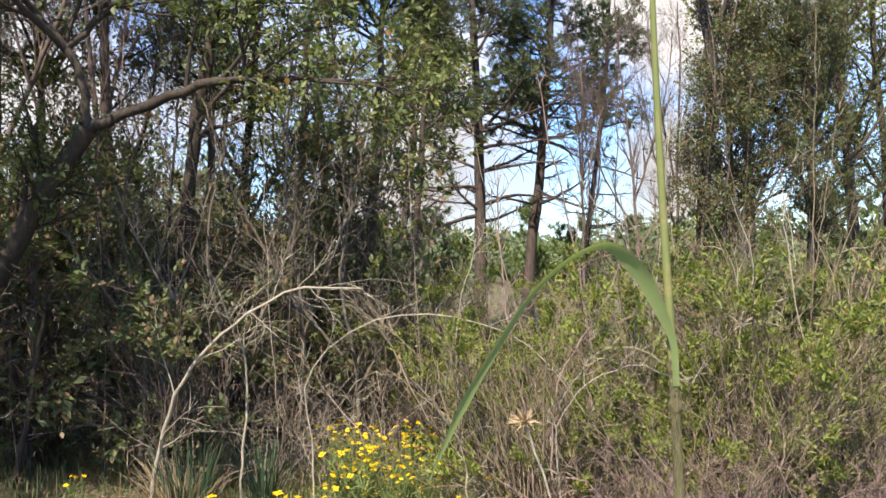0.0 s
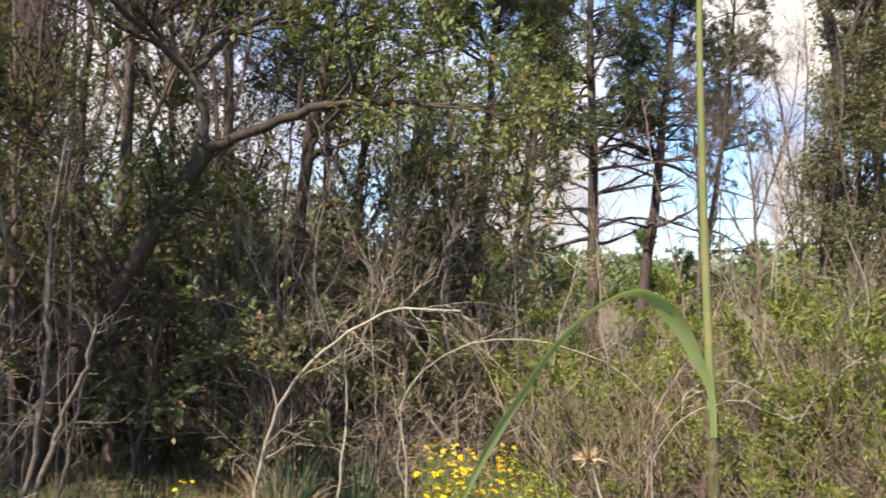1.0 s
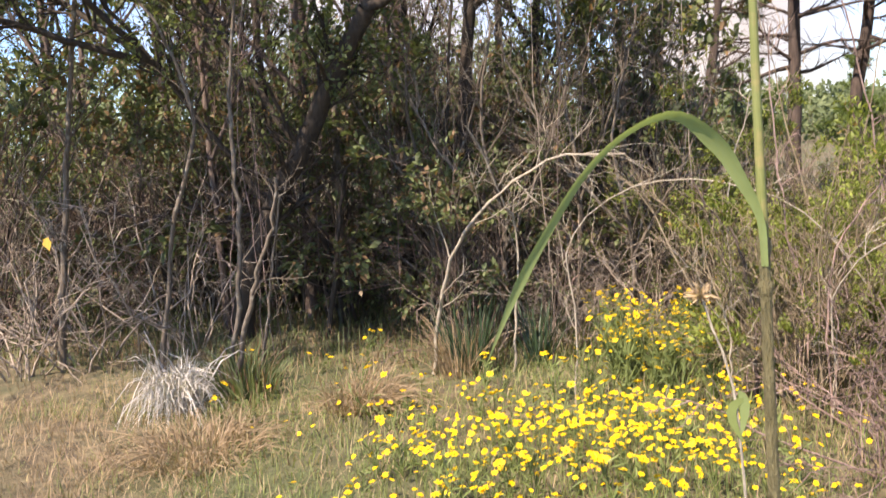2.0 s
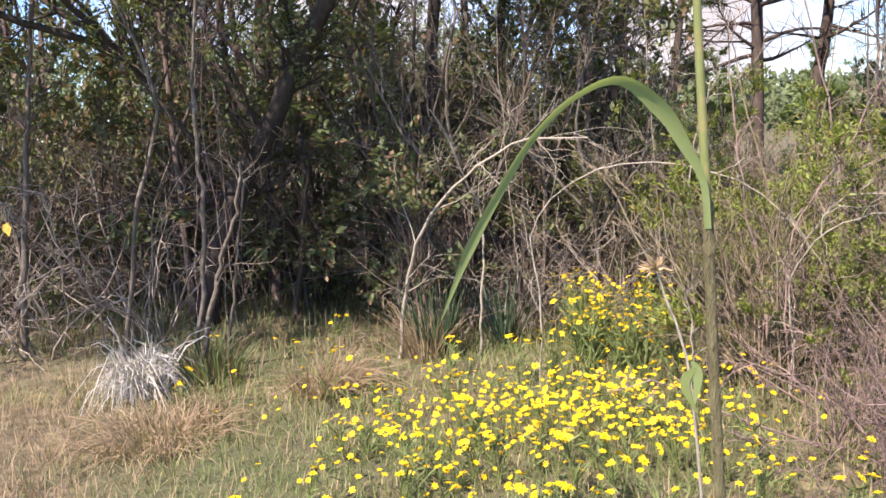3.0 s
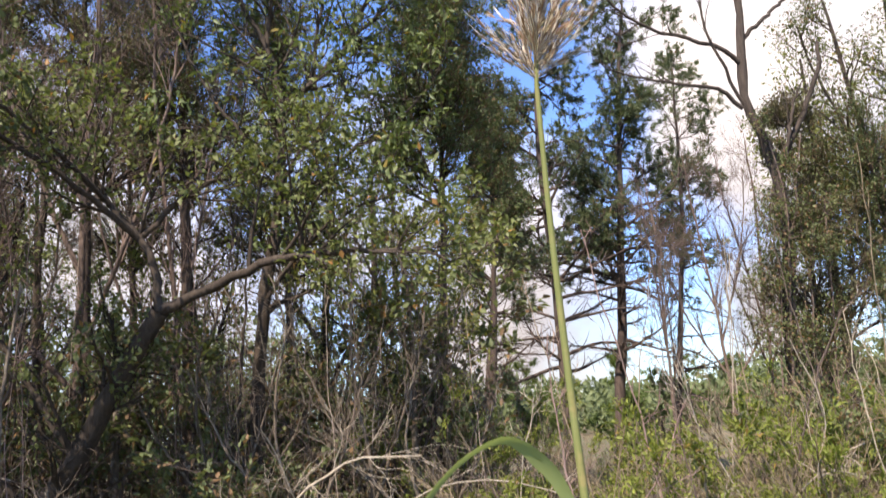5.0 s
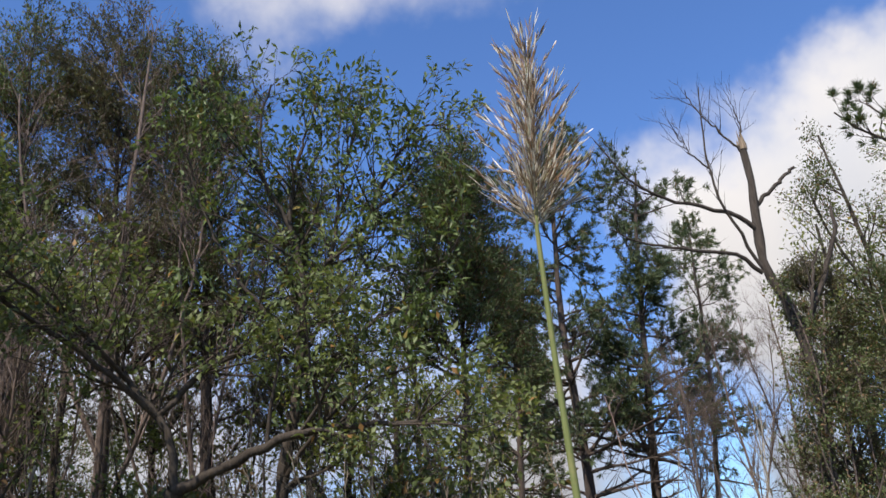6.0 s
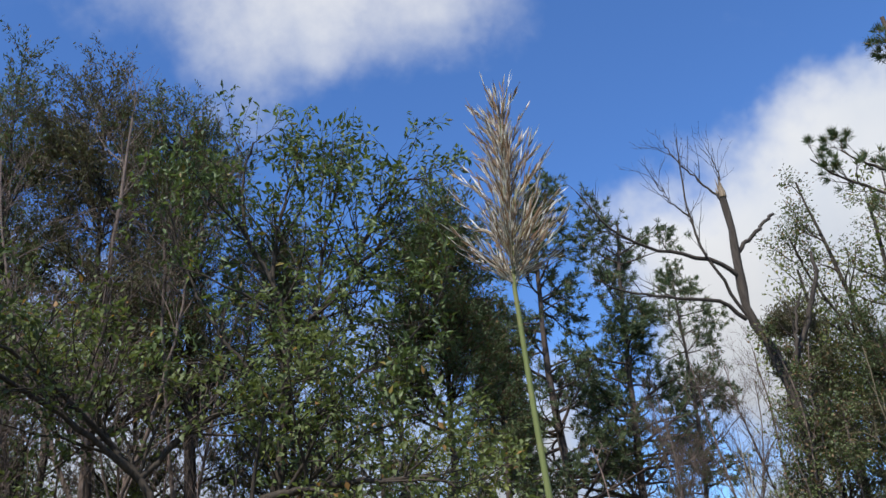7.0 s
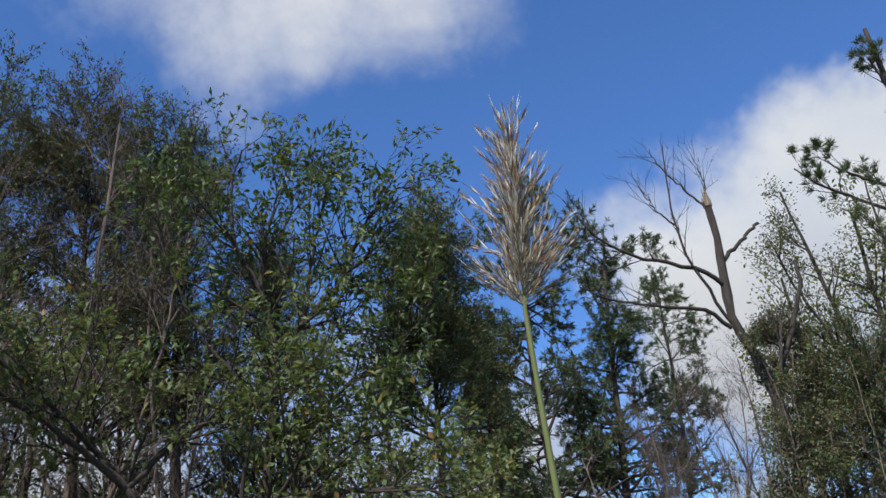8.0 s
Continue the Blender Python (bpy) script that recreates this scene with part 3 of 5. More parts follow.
def pine(label, pts, r0, seed, bare=(0.22, 0.55), full=(0.38, 1.0), reach=1.65, amount=58):
    rng = np.random.default_rng(seed)
    top = tree("pine_tree", label, "tree", [("trunk", pts, r0, 0.02)],
               [dict(m=amount, span=full, length=reach, angle=1.25, k=7, wander=0.12, lift=0.12, thin=0.008, taper=0.5),
                dict(m=11, span=(0.2, 1.0), length=reach * 0.42, angle=0.85, k=5, wander=0.18, lift=0.12, thin=0.005)], pine_crown, M_PINE_BARK, M_PINE, seed, "pines")
    k = 24
    P, R = smooth_line(pts, k)[None], np.linspace(r0, 0.03, k)[None]
    g = Geo()
    Q, S = ramify(rng, P, R, 22, bare, reach * 1.05, 1.45, 8, 0.1, 0.02, 0.4, 0.007, 0.1)
    for p, r in zip(Q, S):
        b = Geo()
        b.tubes(p, r, 5)
        part("dead_branch", b, M_PINE_BARK, top, "bare dead branch")
    Q, S = ramify(rng, Q, S, 15, (0.15, 1.0), 0.5, 0.7, 5, 0.15, 0.02, 0.5, 0.004)
    g.tubes(Q, S, 3)
    part("dead_twig_spray", g, M_PINE_BARK, top, "bare grey dead twigs", "stuff")
    return top


LABEL_PINE = "straight dark pine trunk with bare lower branches"
pine(LABEL_PINE, [(2.1, 15.4, 0), (2.16, 15.4, 1.8), (2.18, 15.4, 3.1), (2.16, 15.4, 4.6), (2.13, 15.4, 6.0), (2.2, 15.4, 7.2), (2.4, 15.4, 9.6)], 0.125, 31)
pine(LABEL_PINE, [(2.95, 15.7, 0), (3.1, 15.7, 1.6), (3.3, 15.7, 2.9), (3.45, 15.7, 4.4), (3.65, 15.7, 6.2), (3.85, 15.7, 7.9), (4.05, 15.7, 9.1)], 0.115, 32)
pine("thin pine trunk with bare lower branches", [(0.75, 17.2, 0), (0.9, 17.2, 2.0), (1.1, 17.2, 3.3), (1.3, 17.2, 4.9), (1.5, 17.2, 6.0), (1.7, 17.2, 7.6)], 0.09, 33, (0.3, 0.6), (0.45, 1.0), 1.4, 32)
pine("thin pine trunk with bare lower branches", [(4.5, 18, 0), (4.94, 18, 3), (5.3, 18, 5.5), (5.5, 18, 8.6)], 0.07, 34, (0.2, 0.6), (0.4, 1.0), 1.5, 36)


def tip_tufts(rng, g, P):
    pos, tan = P[:, -1], P[:, -1] - P[:, -2]
    tan = tan / np.linalg.norm(tan, axis=1, keepdims=True)
    tufts(rng, g, pos, tan, 34, 0.17, 0.011, 0.55)


tree("longleaf_pine", "pine with round needle tufts at the branch ends", "tree", [
    ("trunk", [(9.3, 13, 0), (9.2, 13, 4), (9.0, 13, 7.5), (8.95, 13, 11.2)], 0.16, 0.04),
    ("limb", [(9.0, 13, 7.5), (8.2, 13, 8.0), (7.6, 13, 8.35), (7.35, 13, 8.6)], 0.045, 0.012),
    ("limb", [(9.05, 13, 7.0), (8.0, 13, 7.6), (7.2, 13, 8.1), (6.8, 13, 8.5)], 0.045, 0.012),
    ("limb", [(8.97, 13, 9.6), (8.8, 12.9, 10.1), (8.65, 12.8, 10.45)], 0.03, 0.01),
    ("limb", [(9.1, 13, 6.2), (8.2, 13, 6.7), (7.7, 13, 7.3)], 0.045, 0.012),
], [dict(m=9, span=(0.35, 1.0), length=0.55, angle=0.7, k=6, wander=0.1, lift=0.35, thin=0.008),
    dict(m=3, span=(0.4, 1.0), length=0.25, angle=0.6, k=4, wander=0.1, lift=0.35, thin=0.006)], tip_tufts, M_PINE_BARK, M_PINE, 35)


def fine_crown(rng, g, P):
    dress(rng, g, P, 34, 0.046, 0.024, 0.5, 0.1, 0.06)


tree("elm_tree", "thin many-stemmed tree with sparse small leaves", "tree", [
    ("trunk", [(6.5, 12.0, 0), (6.45, 12.0, 2.0), (6.35, 12.0, 4.0), (6.15, 12.0, 6.0), (5.95, 12.0, 7.6)], 0.085, 0.015),
    ("limb", [(6.4, 12.0, 3.0), (6.9, 12.0, 4.5), (7.2, 12.0, 6.0), (7.3, 12.0, 7.6)], 0.05, 0.012),
    ("limb", [(6.4, 12.0, 3.6), (6.0, 11.9, 5.0), (5.6, 11.8, 6.0), (5.5, 11.8, 6.6)], 0.04, 0.01),
    ("limb", [(6.9, 12.0, 4.5), (7.6, 12.0, 5.6), (8.0, 12.0, 6.8)], 0.035, 0.01),
    ("limb", [(6.45, 12.0, 2.0), (5.9, 11.8, 3.2), (5.5, 11.6, 4.4)], 0.03, 0.008),
    ("limb", [(6.45, 12.0, 2.2), (7.4, 12.1, 3.2), (8.2, 12.2, 4.4), (8.5, 12.2, 5.4)], 0.035, 0.008),
], [dict(m=17, span=(0.15, 1.0), length=1.1, angle=0.7, k=7, wander=0.14, lift=0.3, thin=0.006),
    dict(m=6, span=(0.2, 1.0), length=0.5, angle=0.7, k=5, wander=0.15, lift=0.15, thin=0.004)], fine_crown, M_OAK_BARK, M_SHADE_LEAF, 36)


# ---- dead snag with its broken top ----
def snag():
    rng = np.random.default_rng(41)
    base = (4.3, 11.0, 0.0)
    top = root("dead_tree", base, "dead bare tree with a snapped-off splintered top", "tree")
    k = 26
    P = smooth_line([base, (4.4, 11, 2.2), (4.55, 11, 3.2), (4.58, 11, 4.1), (4.45, 11, 4.8), (4.3, 11, 5.3), (4.33, 11, 5.84), (4.40, 11, 6.52), (4.40, 11, 7.08)], k, 0.004, rng)
    P[0, 2] -= 0.08
    g = Geo()
    g.tubes(P, np.linspace(0.105, 0.052, k) * (1 + rng.normal(0, 0.10, k)), 12)
    part("trunk", g, M_SNAG, top)
    g = Geo()
    m = 12
    a = rng.uniform(0, 6.28, m)
    S = np.array([[(4.40 + 0.044 * math.cos(x), 11 + 0.044 * math.sin(x), 7.0), (4.40 + 0.048 * math.cos(x), 11 + 0.048 * math.sin(x), 7.08), (4.385 + 0.036 * math.cos(x), 11 + 0.036 * math.sin(x), 7.08 + rng.uniform(0.04, 0.22))] for x in a])
    g.tubes(S, np.tile([[0.022, 0.018, 0.003]], (m, 1)), 4)
    part("splintered_top", g, M_BROKEN, top, "pale splintered wood where the trunk snapped")
    limbs = [
        ([(4.33, 11.0, 5.78), (3.97, 10.88, 6.04), (3.35, 10.76, 6.21), (2.85, 10.64, 6.42), (2.53, 10.52, 6.69), (2.28, 10.4, 7.07)], 0.036, 0.008),
        ([(4.25, 11.0, 5.2), (3.97, 10.9, 5.43), (3.40, 10.8, 5.55), (2.70, 10.7, 5.68), (2.30, 10.6, 5.88)], 0.032, 0.008),
        ([(4.30, 11.0, 5.2), (4.02, 10.85, 5.75), (3.90, 10.8, 6.06), (3.81, 10.78, 6.59), (3.81, 10.75, 7.06), (3.85, 10.72, 7.47), (3.90, 10.7, 7.89)], 0.026, 0.006),
        ([(3.79, 10.75, 6.66), (3.58, 10.68, 6.86), (3.39, 10.6, 7.25)], 0.014, 0.005),
        ([(4.38, 11.0, 6.15), (4.72, 11.1, 6.45), (5.11, 11.2, 6.75)], 0.032, 0.022),
        ([(4.36, 11.0, 6.98), (4.12, 10.97, 7.32), (3.85, 10.93, 7.72), (3.77, 10.9, 7.98)], 0.018, 0.005),
        ([(4.40, 11.0, 7.0), (4.44, 11.0, 7.4), (4.38, 11.0, 7.85)], 0.012, 0.004),
        ([(4.50, 11.05, 4.0), (4.69, 11.15, 4.45), (5.06, 11.2, 5.05), (5.42, 11.25, 5.72), (5.50, 11.3, 6.15)], 0.055, 0.024),
        ([(4.75, 11.1, 4.5), (4.95, 11.1, 5.2), (5.1, 11.1, 5.5)], 0.028, 0.014),
    ]
    twigs = Geo()
    for pts, r0, r1 in limbs:
        g = Geo()
        L = smooth_line(pts, 16, 0.012, rng)
        R = np.linspace(r0, r1, 16)
        g.tubes(L, R, 7)
        part("limb", g, M_SNAG, top)
        if r1 < 0.02:
            Q, S = ramify(rng, L[None], R[None], 9, (0.25, 1.0), 0.62, 0.65, 6, 0.13, 0.35, 0.5, 0.004, 0.3)
            twigs.tubes(Q, S, 3)
            Q, S = ramify(rng, Q, S, 3, (0.2, 1.0), 0.25, 0.6, 4, 0.15, 0.25, 0.6, 0.003, 0.3)
            twigs.tubes(Q, S, 3)
    part("twig_spray", twigs, M_SNAG, top, kind="stuff")


snag()


def vine_crown(rng, g, P):
    dress(rng, g, P, 28, 0.046, 0.026, 0.5, 0.15, 0.06)


tree("vine_tangle", "tangle of brown vines and dull leaves climbing the dead trunk", "vine", [
    ("stem", [(4.2, 10.85, 0.0), (4.36, 10.86, 2.2), (4.5, 10.86, 3.2), (4.55, 10.87, 4.1), (4.42, 10.87, 4.9)], 0.022, 0.008),
    ("stem", [(4.55, 10.9, 0.0), (4.62, 10.9, 1.6), (4.72, 10.9, 3.0), (4.74, 10.95, 4.0), (4.95, 11.0, 4.8)], 0.020, 0.007),
    ("stem", [(4.0, 10.9, 0.0), (4.2, 10.88, 1.8), (4.33, 10.86, 2.9), (4.42, 10.84, 3.8)], 0.018, 0.006),
    ("stem", [(4.8, 10.85, 0.0), (4.85, 10.9, 1.5), (5.0, 10.95, 2.8), (5.1, 11.0, 3.9)], 0.018, 0.006),
], [dict(m=20, span=(0.15, 1.0), length=0.75, angle=0.5, k=7, wander=0.2, lift=0.15, thin=0.005, ratio=0.7),
    dict(m=6, span=(0.1, 1.0), length=0.42, angle=0.6, k=5, wander=0.22, lift=0.0, thin=0.0038)], vine_crown, M_BROWN_TWIG, M_SHADE_LEAF, 45)


# ---- bare brown tree on the edge of the wood ----
bt = tree("bare_tree", "leafless brown tree with a haze of fine twigs", "tree", [
    ("trunk", [(-3.0, 7.4, 0), (-2.95, 7.4, 2.0), (-2.85, 7.4, 4.0), (-2.7, 7.4, 5.6), (-2.6, 7.5, 7.0)], 0.045, 0.012),
    ("limb", [(-2.9, 7.4, 3.0), (-3.4, 7.3, 4.4), (-3.7, 7.3, 5.6), (-3.8, 7.3, 6.6)], 0.024, 0.008),
    ("limb", [(-2.9, 7.4, 2.4), (-2.3, 7.2, 3.6), (-2.0, 7.2, 4.7), (-1.9, 7.2, 5.6)], 0.024, 0.008),
    ("limb", [(-2.95, 7.4, 2.0), (-3.6, 7.1, 2.9), (-4.2, 6.9, 3.8), (-4.5, 6.9, 5.0)], 0.024, 0.008),
], [dict(m=18, span=(0.15, 1.0), length=1.3, angle=0.65, k=7, wander=0.13, lift=0.3, thin=0.006),
    dict(m=7, span=(0.2, 1.0), length=0.6, angle=0.6, k=5, wander=0.15, lift=0.2, thin=0.0035),
    dict(m=3, span=(0.2, 1.0), length=0.3, angle=0.6, k=3, wander=0.15, lift=0.1, thin=0.0028)], None, M_BROWN_TWIG, M_SHADE_LEAF, 51, "bare trees", split=False)
for x, y, turn, sc in [(-3.6, 6.95, 130, 0.74), (-2.2, 7.9, 240, 0.8), (-6.0, 8.6, 90, 0.95), (-7.6, 10.4, 200, 1.1), (-5.1, 10.0, 310, 0.9), (-8.8, 8.6, 20, 1.0), (3.5, 13.6, 60, 0.72), (4.7, 14.4, 170, 0.8), (5.5, 14.9, 30, 0.85)]:
    copy_thing(bt, pose(x, y, 0, 0, 0, turn) @ Matrix.Scale(sc, 4))


for x, y, turn, sc in [(-1.75, 10.3, 60, 0.84), (-5.6, 9.8, 220, 0.95), (-3.9, 11.6, 300, 0.95)]:
    copy_thing(c1, pose(x, y, 0, 0, 0, turn) @ Matrix.Scale(sc, 4))


# ---- deep wood behind ----
def wood_crown(rng, g, P):
    P = P[P[:, -1, 2] > 2.2]
    dress(rng, g, P, 12, 0.085, 0.040, 0.5, 0.15, 0.08)


w1 = tree("forest_tree", "leafy woodland tree with a slim trunk, standing deep in the wood", "tree", [
    ("trunk", [(-6.0, 11, 0), (-5.9, 11, 2.5), (-6.1, 11, 5), (-6.0, 11, 8.0)], 0.10, 0.02),
    ("limb", [(-5.95, 11, 2.2), (-5.2, 10.8, 3.8), (-4.8, 10.7, 5.4)], 0.04, 0.01),
    ("limb", [(-6.0, 11, 3.0), (-6.9, 11.2, 4.6), (-7.3, 11.3, 6.0)], 0.04, 0.01),
], [dict(m=26, span=(0.2, 1.0), length=1.5, angle=0.9, k=7, wander=0.14, lift=0.2, thin=0.006),
    dict(m=7, span=(0.2, 1.0), length=0.6, angle=0.8, k=3, wander=0.16, lift=0.1, thin=0.004)], wood_crown, M_OAK_BARK, M_SHADE_LEAF, 61, "woodland trees", split=False)
w2 = tree("forest_tree", "leafy woodland tree with olive leaves, standing deep in the wood", "tree", [
    ("trunk", [(-1.6, 12, 0), (-1.5, 12, 2.5), (-1.3, 12, 4.5), (-1.4, 12, 6.6)], 0.09, 0.02),
    ("limb", [(-1.5, 12, 2.0), (-0.8, 11.8, 3.2), (-0.2, 11.8, 4.2)], 0.035, 0.01),
    ("limb", [(-1.5, 12, 2.6), (-2.2, 12.1, 4.0), (-2.6, 12.1, 5.2)], 0.035, 0.01),
], [dict(m=22, span=(0.2, 1.0), length=1.3, angle=0.9, k=7, wander=0.14, lift=0.2, thin=0.006),
    dict(m=7, span=(0.2, 1.0), length=0.55, angle=0.8, k=3, wander=0.16, lift=0.1, thin=0.004)], wood_crown, M_OAK_BARK, M_OLIVE_LEAF, 62, "woodland trees", split=False)
for x, y, turn, s in [(-7.4, 14.5, 120, 1.05), (-10.5, 14, 300, 1.1), (-8.5, 19, 80, 1.15), (-9.6, 10.6, 70, 0.9)]:
    copy_thing(w1, pose(x, y, 0, 0, 0, turn) @ Matrix.Scale(s, 4))
for x, y, turn, s in [(-0.4, 14.5, 140, 0.85), (-2.9, 11.2, 250, 0.85), (10.2, 16, 200, 1.25), (6.7, 14.6, 60, 1.1), (8.4, 14.2, 120, 1.25)]:
    copy_thing(w2, pose(x, y, 0, 0, 0, turn) @ Matrix.Scale(s, 4))


# ---- young pines and the far wood ----
def young_crown(rng, g, P):
    pos, tan = leaf_sites(rng, P, 4, (0.2, 1.0))
    tufts(rng, g, pos, tan, 16, 0.14, 0.013, 0.6)


yp = tree("young_pine", "bushy bright green young pine in the regrowth", "tree", [("trunk", [(1.6, 19, 0), (1.65, 19, 1.2), (1.6, 19, 2.3)], 0.04, 0.01)],
          [dict(m=26, span=(0.08, 1.0), length=1.0, angle=1.0, k=5, wander=0.1, lift=0.35, thin=0.006, taper=0.6),
           dict(m=4, span=(0.3, 1.0), length=0.4, angle=0.7, k=3, wander=0.12, lift=0.3, thin=0.004)], young_crown, M_PINE_BARK, M_YOUNG, 71, "young pines", split=False)
rng = np.random.default_rng(72)
for i in range(17):
    x, y = rng.uniform(-2, 16), rng.uniform(19, 30)
    copy_thing(yp, pose(x, y, 0, 0, 0, rng.uniform(0, 360)) @ Matrix.Scale(rng.uniform(0.7, 1.25), 4))


def far_wood():
    rng = np.random.default_rng(73)
    g = Geo()
    n = 80000
    a = rng.uniform(-1.25, 1.25, n)
    d = rng.uniform(48, 95, n)
    x, y = d * np.sin(a), d * np.cos(a)
    tall = 3.0 + 2.0 * np.array([noise.noise((u * 0.11, v * 0.11, 5.0)) for u, v in zip(x, y)]) + np.where(a < -0.12, 5.0, 0.0)
    z = tall * rng.uniform(0.02, 1.0, n) ** 0.8
    pos = np.stack([x, y, z], 1)
    g.leaves(pos, rng.normal(size=(n, 3)) + [0, 0, 0.4], rng.normal(size=(n, 3)), rng.uniform(0.25, 0.65, n), rng.uniform(0.15, 0.36, n))
    ob = new("far_wood", g.mesh("far_wood", M_FAR))
    tagged(ob, "distant low line of green woodland on the horizon", "woodland", kind="stuff")


far_wood()


# ---- thin trunks at the wood's edge ----
def sapling(label, pts, r0, r1, mat, seed, m=8, reach=0.6, leaf=None, name="sapling", group="saplings", lift=0.25):
    def clothe(rng, g, P):
        dress(rng, g, P, 6, 0.05, 0.026, 0.5, 0.1, 0.02)
    return tree(name, label, "tree", [("trunk", pts, r0, r1)],
                [dict(m=m, span=(0.25, 1.0), length=reach, angle=0.8, k=7, wander=0.18, lift=lift, thin=0.003, ratio=0.35),
                 dict(m=4, span=(0.2, 1.0), length=reach * 0.45, angle=0.7, k=5, wander=0.2, lift=lift * 0.5, thin=0.0025)],
                clothe if leaf else None, mat, leaf or mat, seed, group, sides=7)


GREY = "thin grey-barked sapling trunk with lichen patches"
DARK = "thin dark sapling trunk in the shade"
CANE = "slender pale leafless stem standing in the thicket"
SAPLINGS = [
    (GREY, [(-3.42, 5.60, 0.03), (-3.29, 5.56, 0.60), (-3.15, 5.52, 1.10), (-2.90, 5.48, 1.76), (-3.05, 5.44, 2.32), (-3.24, 5.40, 2.69)], 0.020, 0.009, M_GREY_BARK, 12, 0.8),
    (GREY, [(-2.64, 5.15, -0.00), (-2.48, 5.11, 0.40), (-2.34, 5.08, 0.79), (-2.20, 5.04, 1.06), (-2.13, 5.00, 1.37)], 0.022, 0.009, M_GREY_BARK, 6, 0.5),
    (DARK, [(-2.77, 5.35, -0.03), (-2.66, 5.35, 0.46), (-2.58, 5.35, 1.08), (-2.57, 5.35, 1.73), (-2.44, 5.35, 2.60)], 0.019, 0.010, M_GREY_BARK, 8, 0.6),
    (DARK, [(-2.69, 5.70, 0.02), (-2.59, 5.67, 0.39), (-2.48, 5.63, 0.86), (-2.38, 5.60, 1.23)], 0.013, 0.007, M_GREY_BARK, 5, 0.4),
    (GREY, [(-2.67, 7.30, -0.00), (-2.64, 7.28, 0.54), (-2.60, 7.25, 1.12), (-2.57, 7.22, 1.60), (-2.50, 7.20, 2.44)], 0.043, 0.025, M_GREY_BARK, 6, 0.5),
    (DARK, [(-2.59, 7.20, 0.01), (-2.63, 7.10, 0.47), (-2.73, 7.00, 0.91), (-2.86, 6.90, 1.10), (-3.08, 6.80, 1.19)], 0.032, 0.022, M_OAK_BARK, 5, 0.5),
    (GREY, [(-4.34, 5.70, 0.07), (-4.23, 5.67, 0.59), (-4.13, 5.65, 1.09), (-3.96, 5.62, 1.90), (-3.80, 5.60, 2.66)], 0.029, 0.014, M_GREY_BARK, 10, 0.7),
    (DARK, [(-2.51, 6.50, -0.16), (-2.39, 6.47, 0.48), (-2.29, 6.43, 1.01), (-2.20, 6.40, 1.36)], 0.025, 0.014, M_OAK_BARK, 6, 0.5),
    (DARK, [(-1.59, 6.90, 0.23), (-1.56, 6.88, 0.93), (-1.52, 6.85, 1.45), (-1.45, 6.83, 2.06), (-1.36, 6.80, 2.85)], 0.022, 0.009, M_OAK_BARK, 10, 0.7),
    (DARK, [(-3.40, 7.60, 0.08), (-3.30, 7.55, 1.25), (-3.34, 7.50, 2.51), (-3.24, 7.45, 3.76), (-3.21, 7.40, 4.33)], 0.043, 0.029, M_OAK_BARK, 9, 0.9),
    (DARK, [(-3.94, 8.00, 0.00), (-3.76, 7.95, 1.54), (-3.68, 7.90, 2.81), (-3.78, 7.85, 3.78), (-3.92, 7.80, 4.38)], 0.032, 0.014, M_OAK_BARK, 9, 0.9),
    (DARK, [(-0.77, 9.30, 0.36), (-0.68, 9.30, 1.53), (-0.65, 9.30, 2.01), (-0.56, 9.30, 3.08), (-0.51, 9.30, 4.04)], 0.050, 0.029, M_OAK_BARK, 8, 0.8),
    (DARK, [(1.91, 5.00, 0.83), (1.91, 4.90, 1.02), (1.97, 4.80, 1.32), (2.06, 4.70, 1.64), (2.21, 4.60, 1.97)], 0.009, 0.004, M_TWIG_DARK, 9, 0.45),
    (DARK, [(1.29, 5.20, 0.93), (1.21, 5.15, 1.46), (1.14, 5.10, 1.79), (1.02, 5.05, 2.25), (0.96, 5.00, 2.58)], 0.008, 0.003, M_TWIG_PURPLE, 8, 0.4),
    (DARK, [(0.83, 4.80, 0.56), (0.75, 4.78, 0.87), (0.70, 4.75, 1.25), (0.67, 4.72, 1.63), (0.67, 4.70, 1.96)], 0.007, 0.003, M_TWIG_PURPLE, 8, 0.4),
    (DARK, [(0.90, 4.60, 0.42), (0.90, 4.57, 0.71), (0.97, 4.55, 0.97), (1.15, 4.53, 1.23), (1.31, 4.50, 1.57)], 0.007, 0.003, M_TWIG_PURPLE, 8, 0.4),
    (GREY, [(0.49, 5.30, 0.48), (0.49, 5.28, 0.82), (0.48, 5.25, 1.08), (0.56, 5.22, 1.46), (0.61, 5.20, 1.65)], 0.007, 0.003, M_CANE, 8, 0.35),
    (DARK, [(0.58, 4.90, 0.55), (0.49, 4.87, 0.90), (0.34, 4.83, 1.12), (0.27, 4.80, 1.28)], 0.012, 0.004, M_TWIG_DARK, 7, 0.4),
    (CANE, [(1.42, 4.90, 0.64), (1.44, 4.83, 1.13), (1.40, 4.77, 1.56), (1.33, 4.70, 1.87)], 0.006, 0.003, M_CANE, 7, 0.4),
    (CANE, [(2.04, 4.70, 0.53), (1.96, 4.67, 1.03), (2.04, 4.63, 1.44), (1.91, 4.60, 1.83)], 0.006, 0.003, M_CANE, 7, 0.4),
    (CANE, [(1.54, 4.60, 0.57), (1.69, 4.53, 0.93), (1.91, 4.47, 1.17), (2.12, 4.40, 1.29)], 0.006, 0.003, M_CANE, 7, 0.35),
]
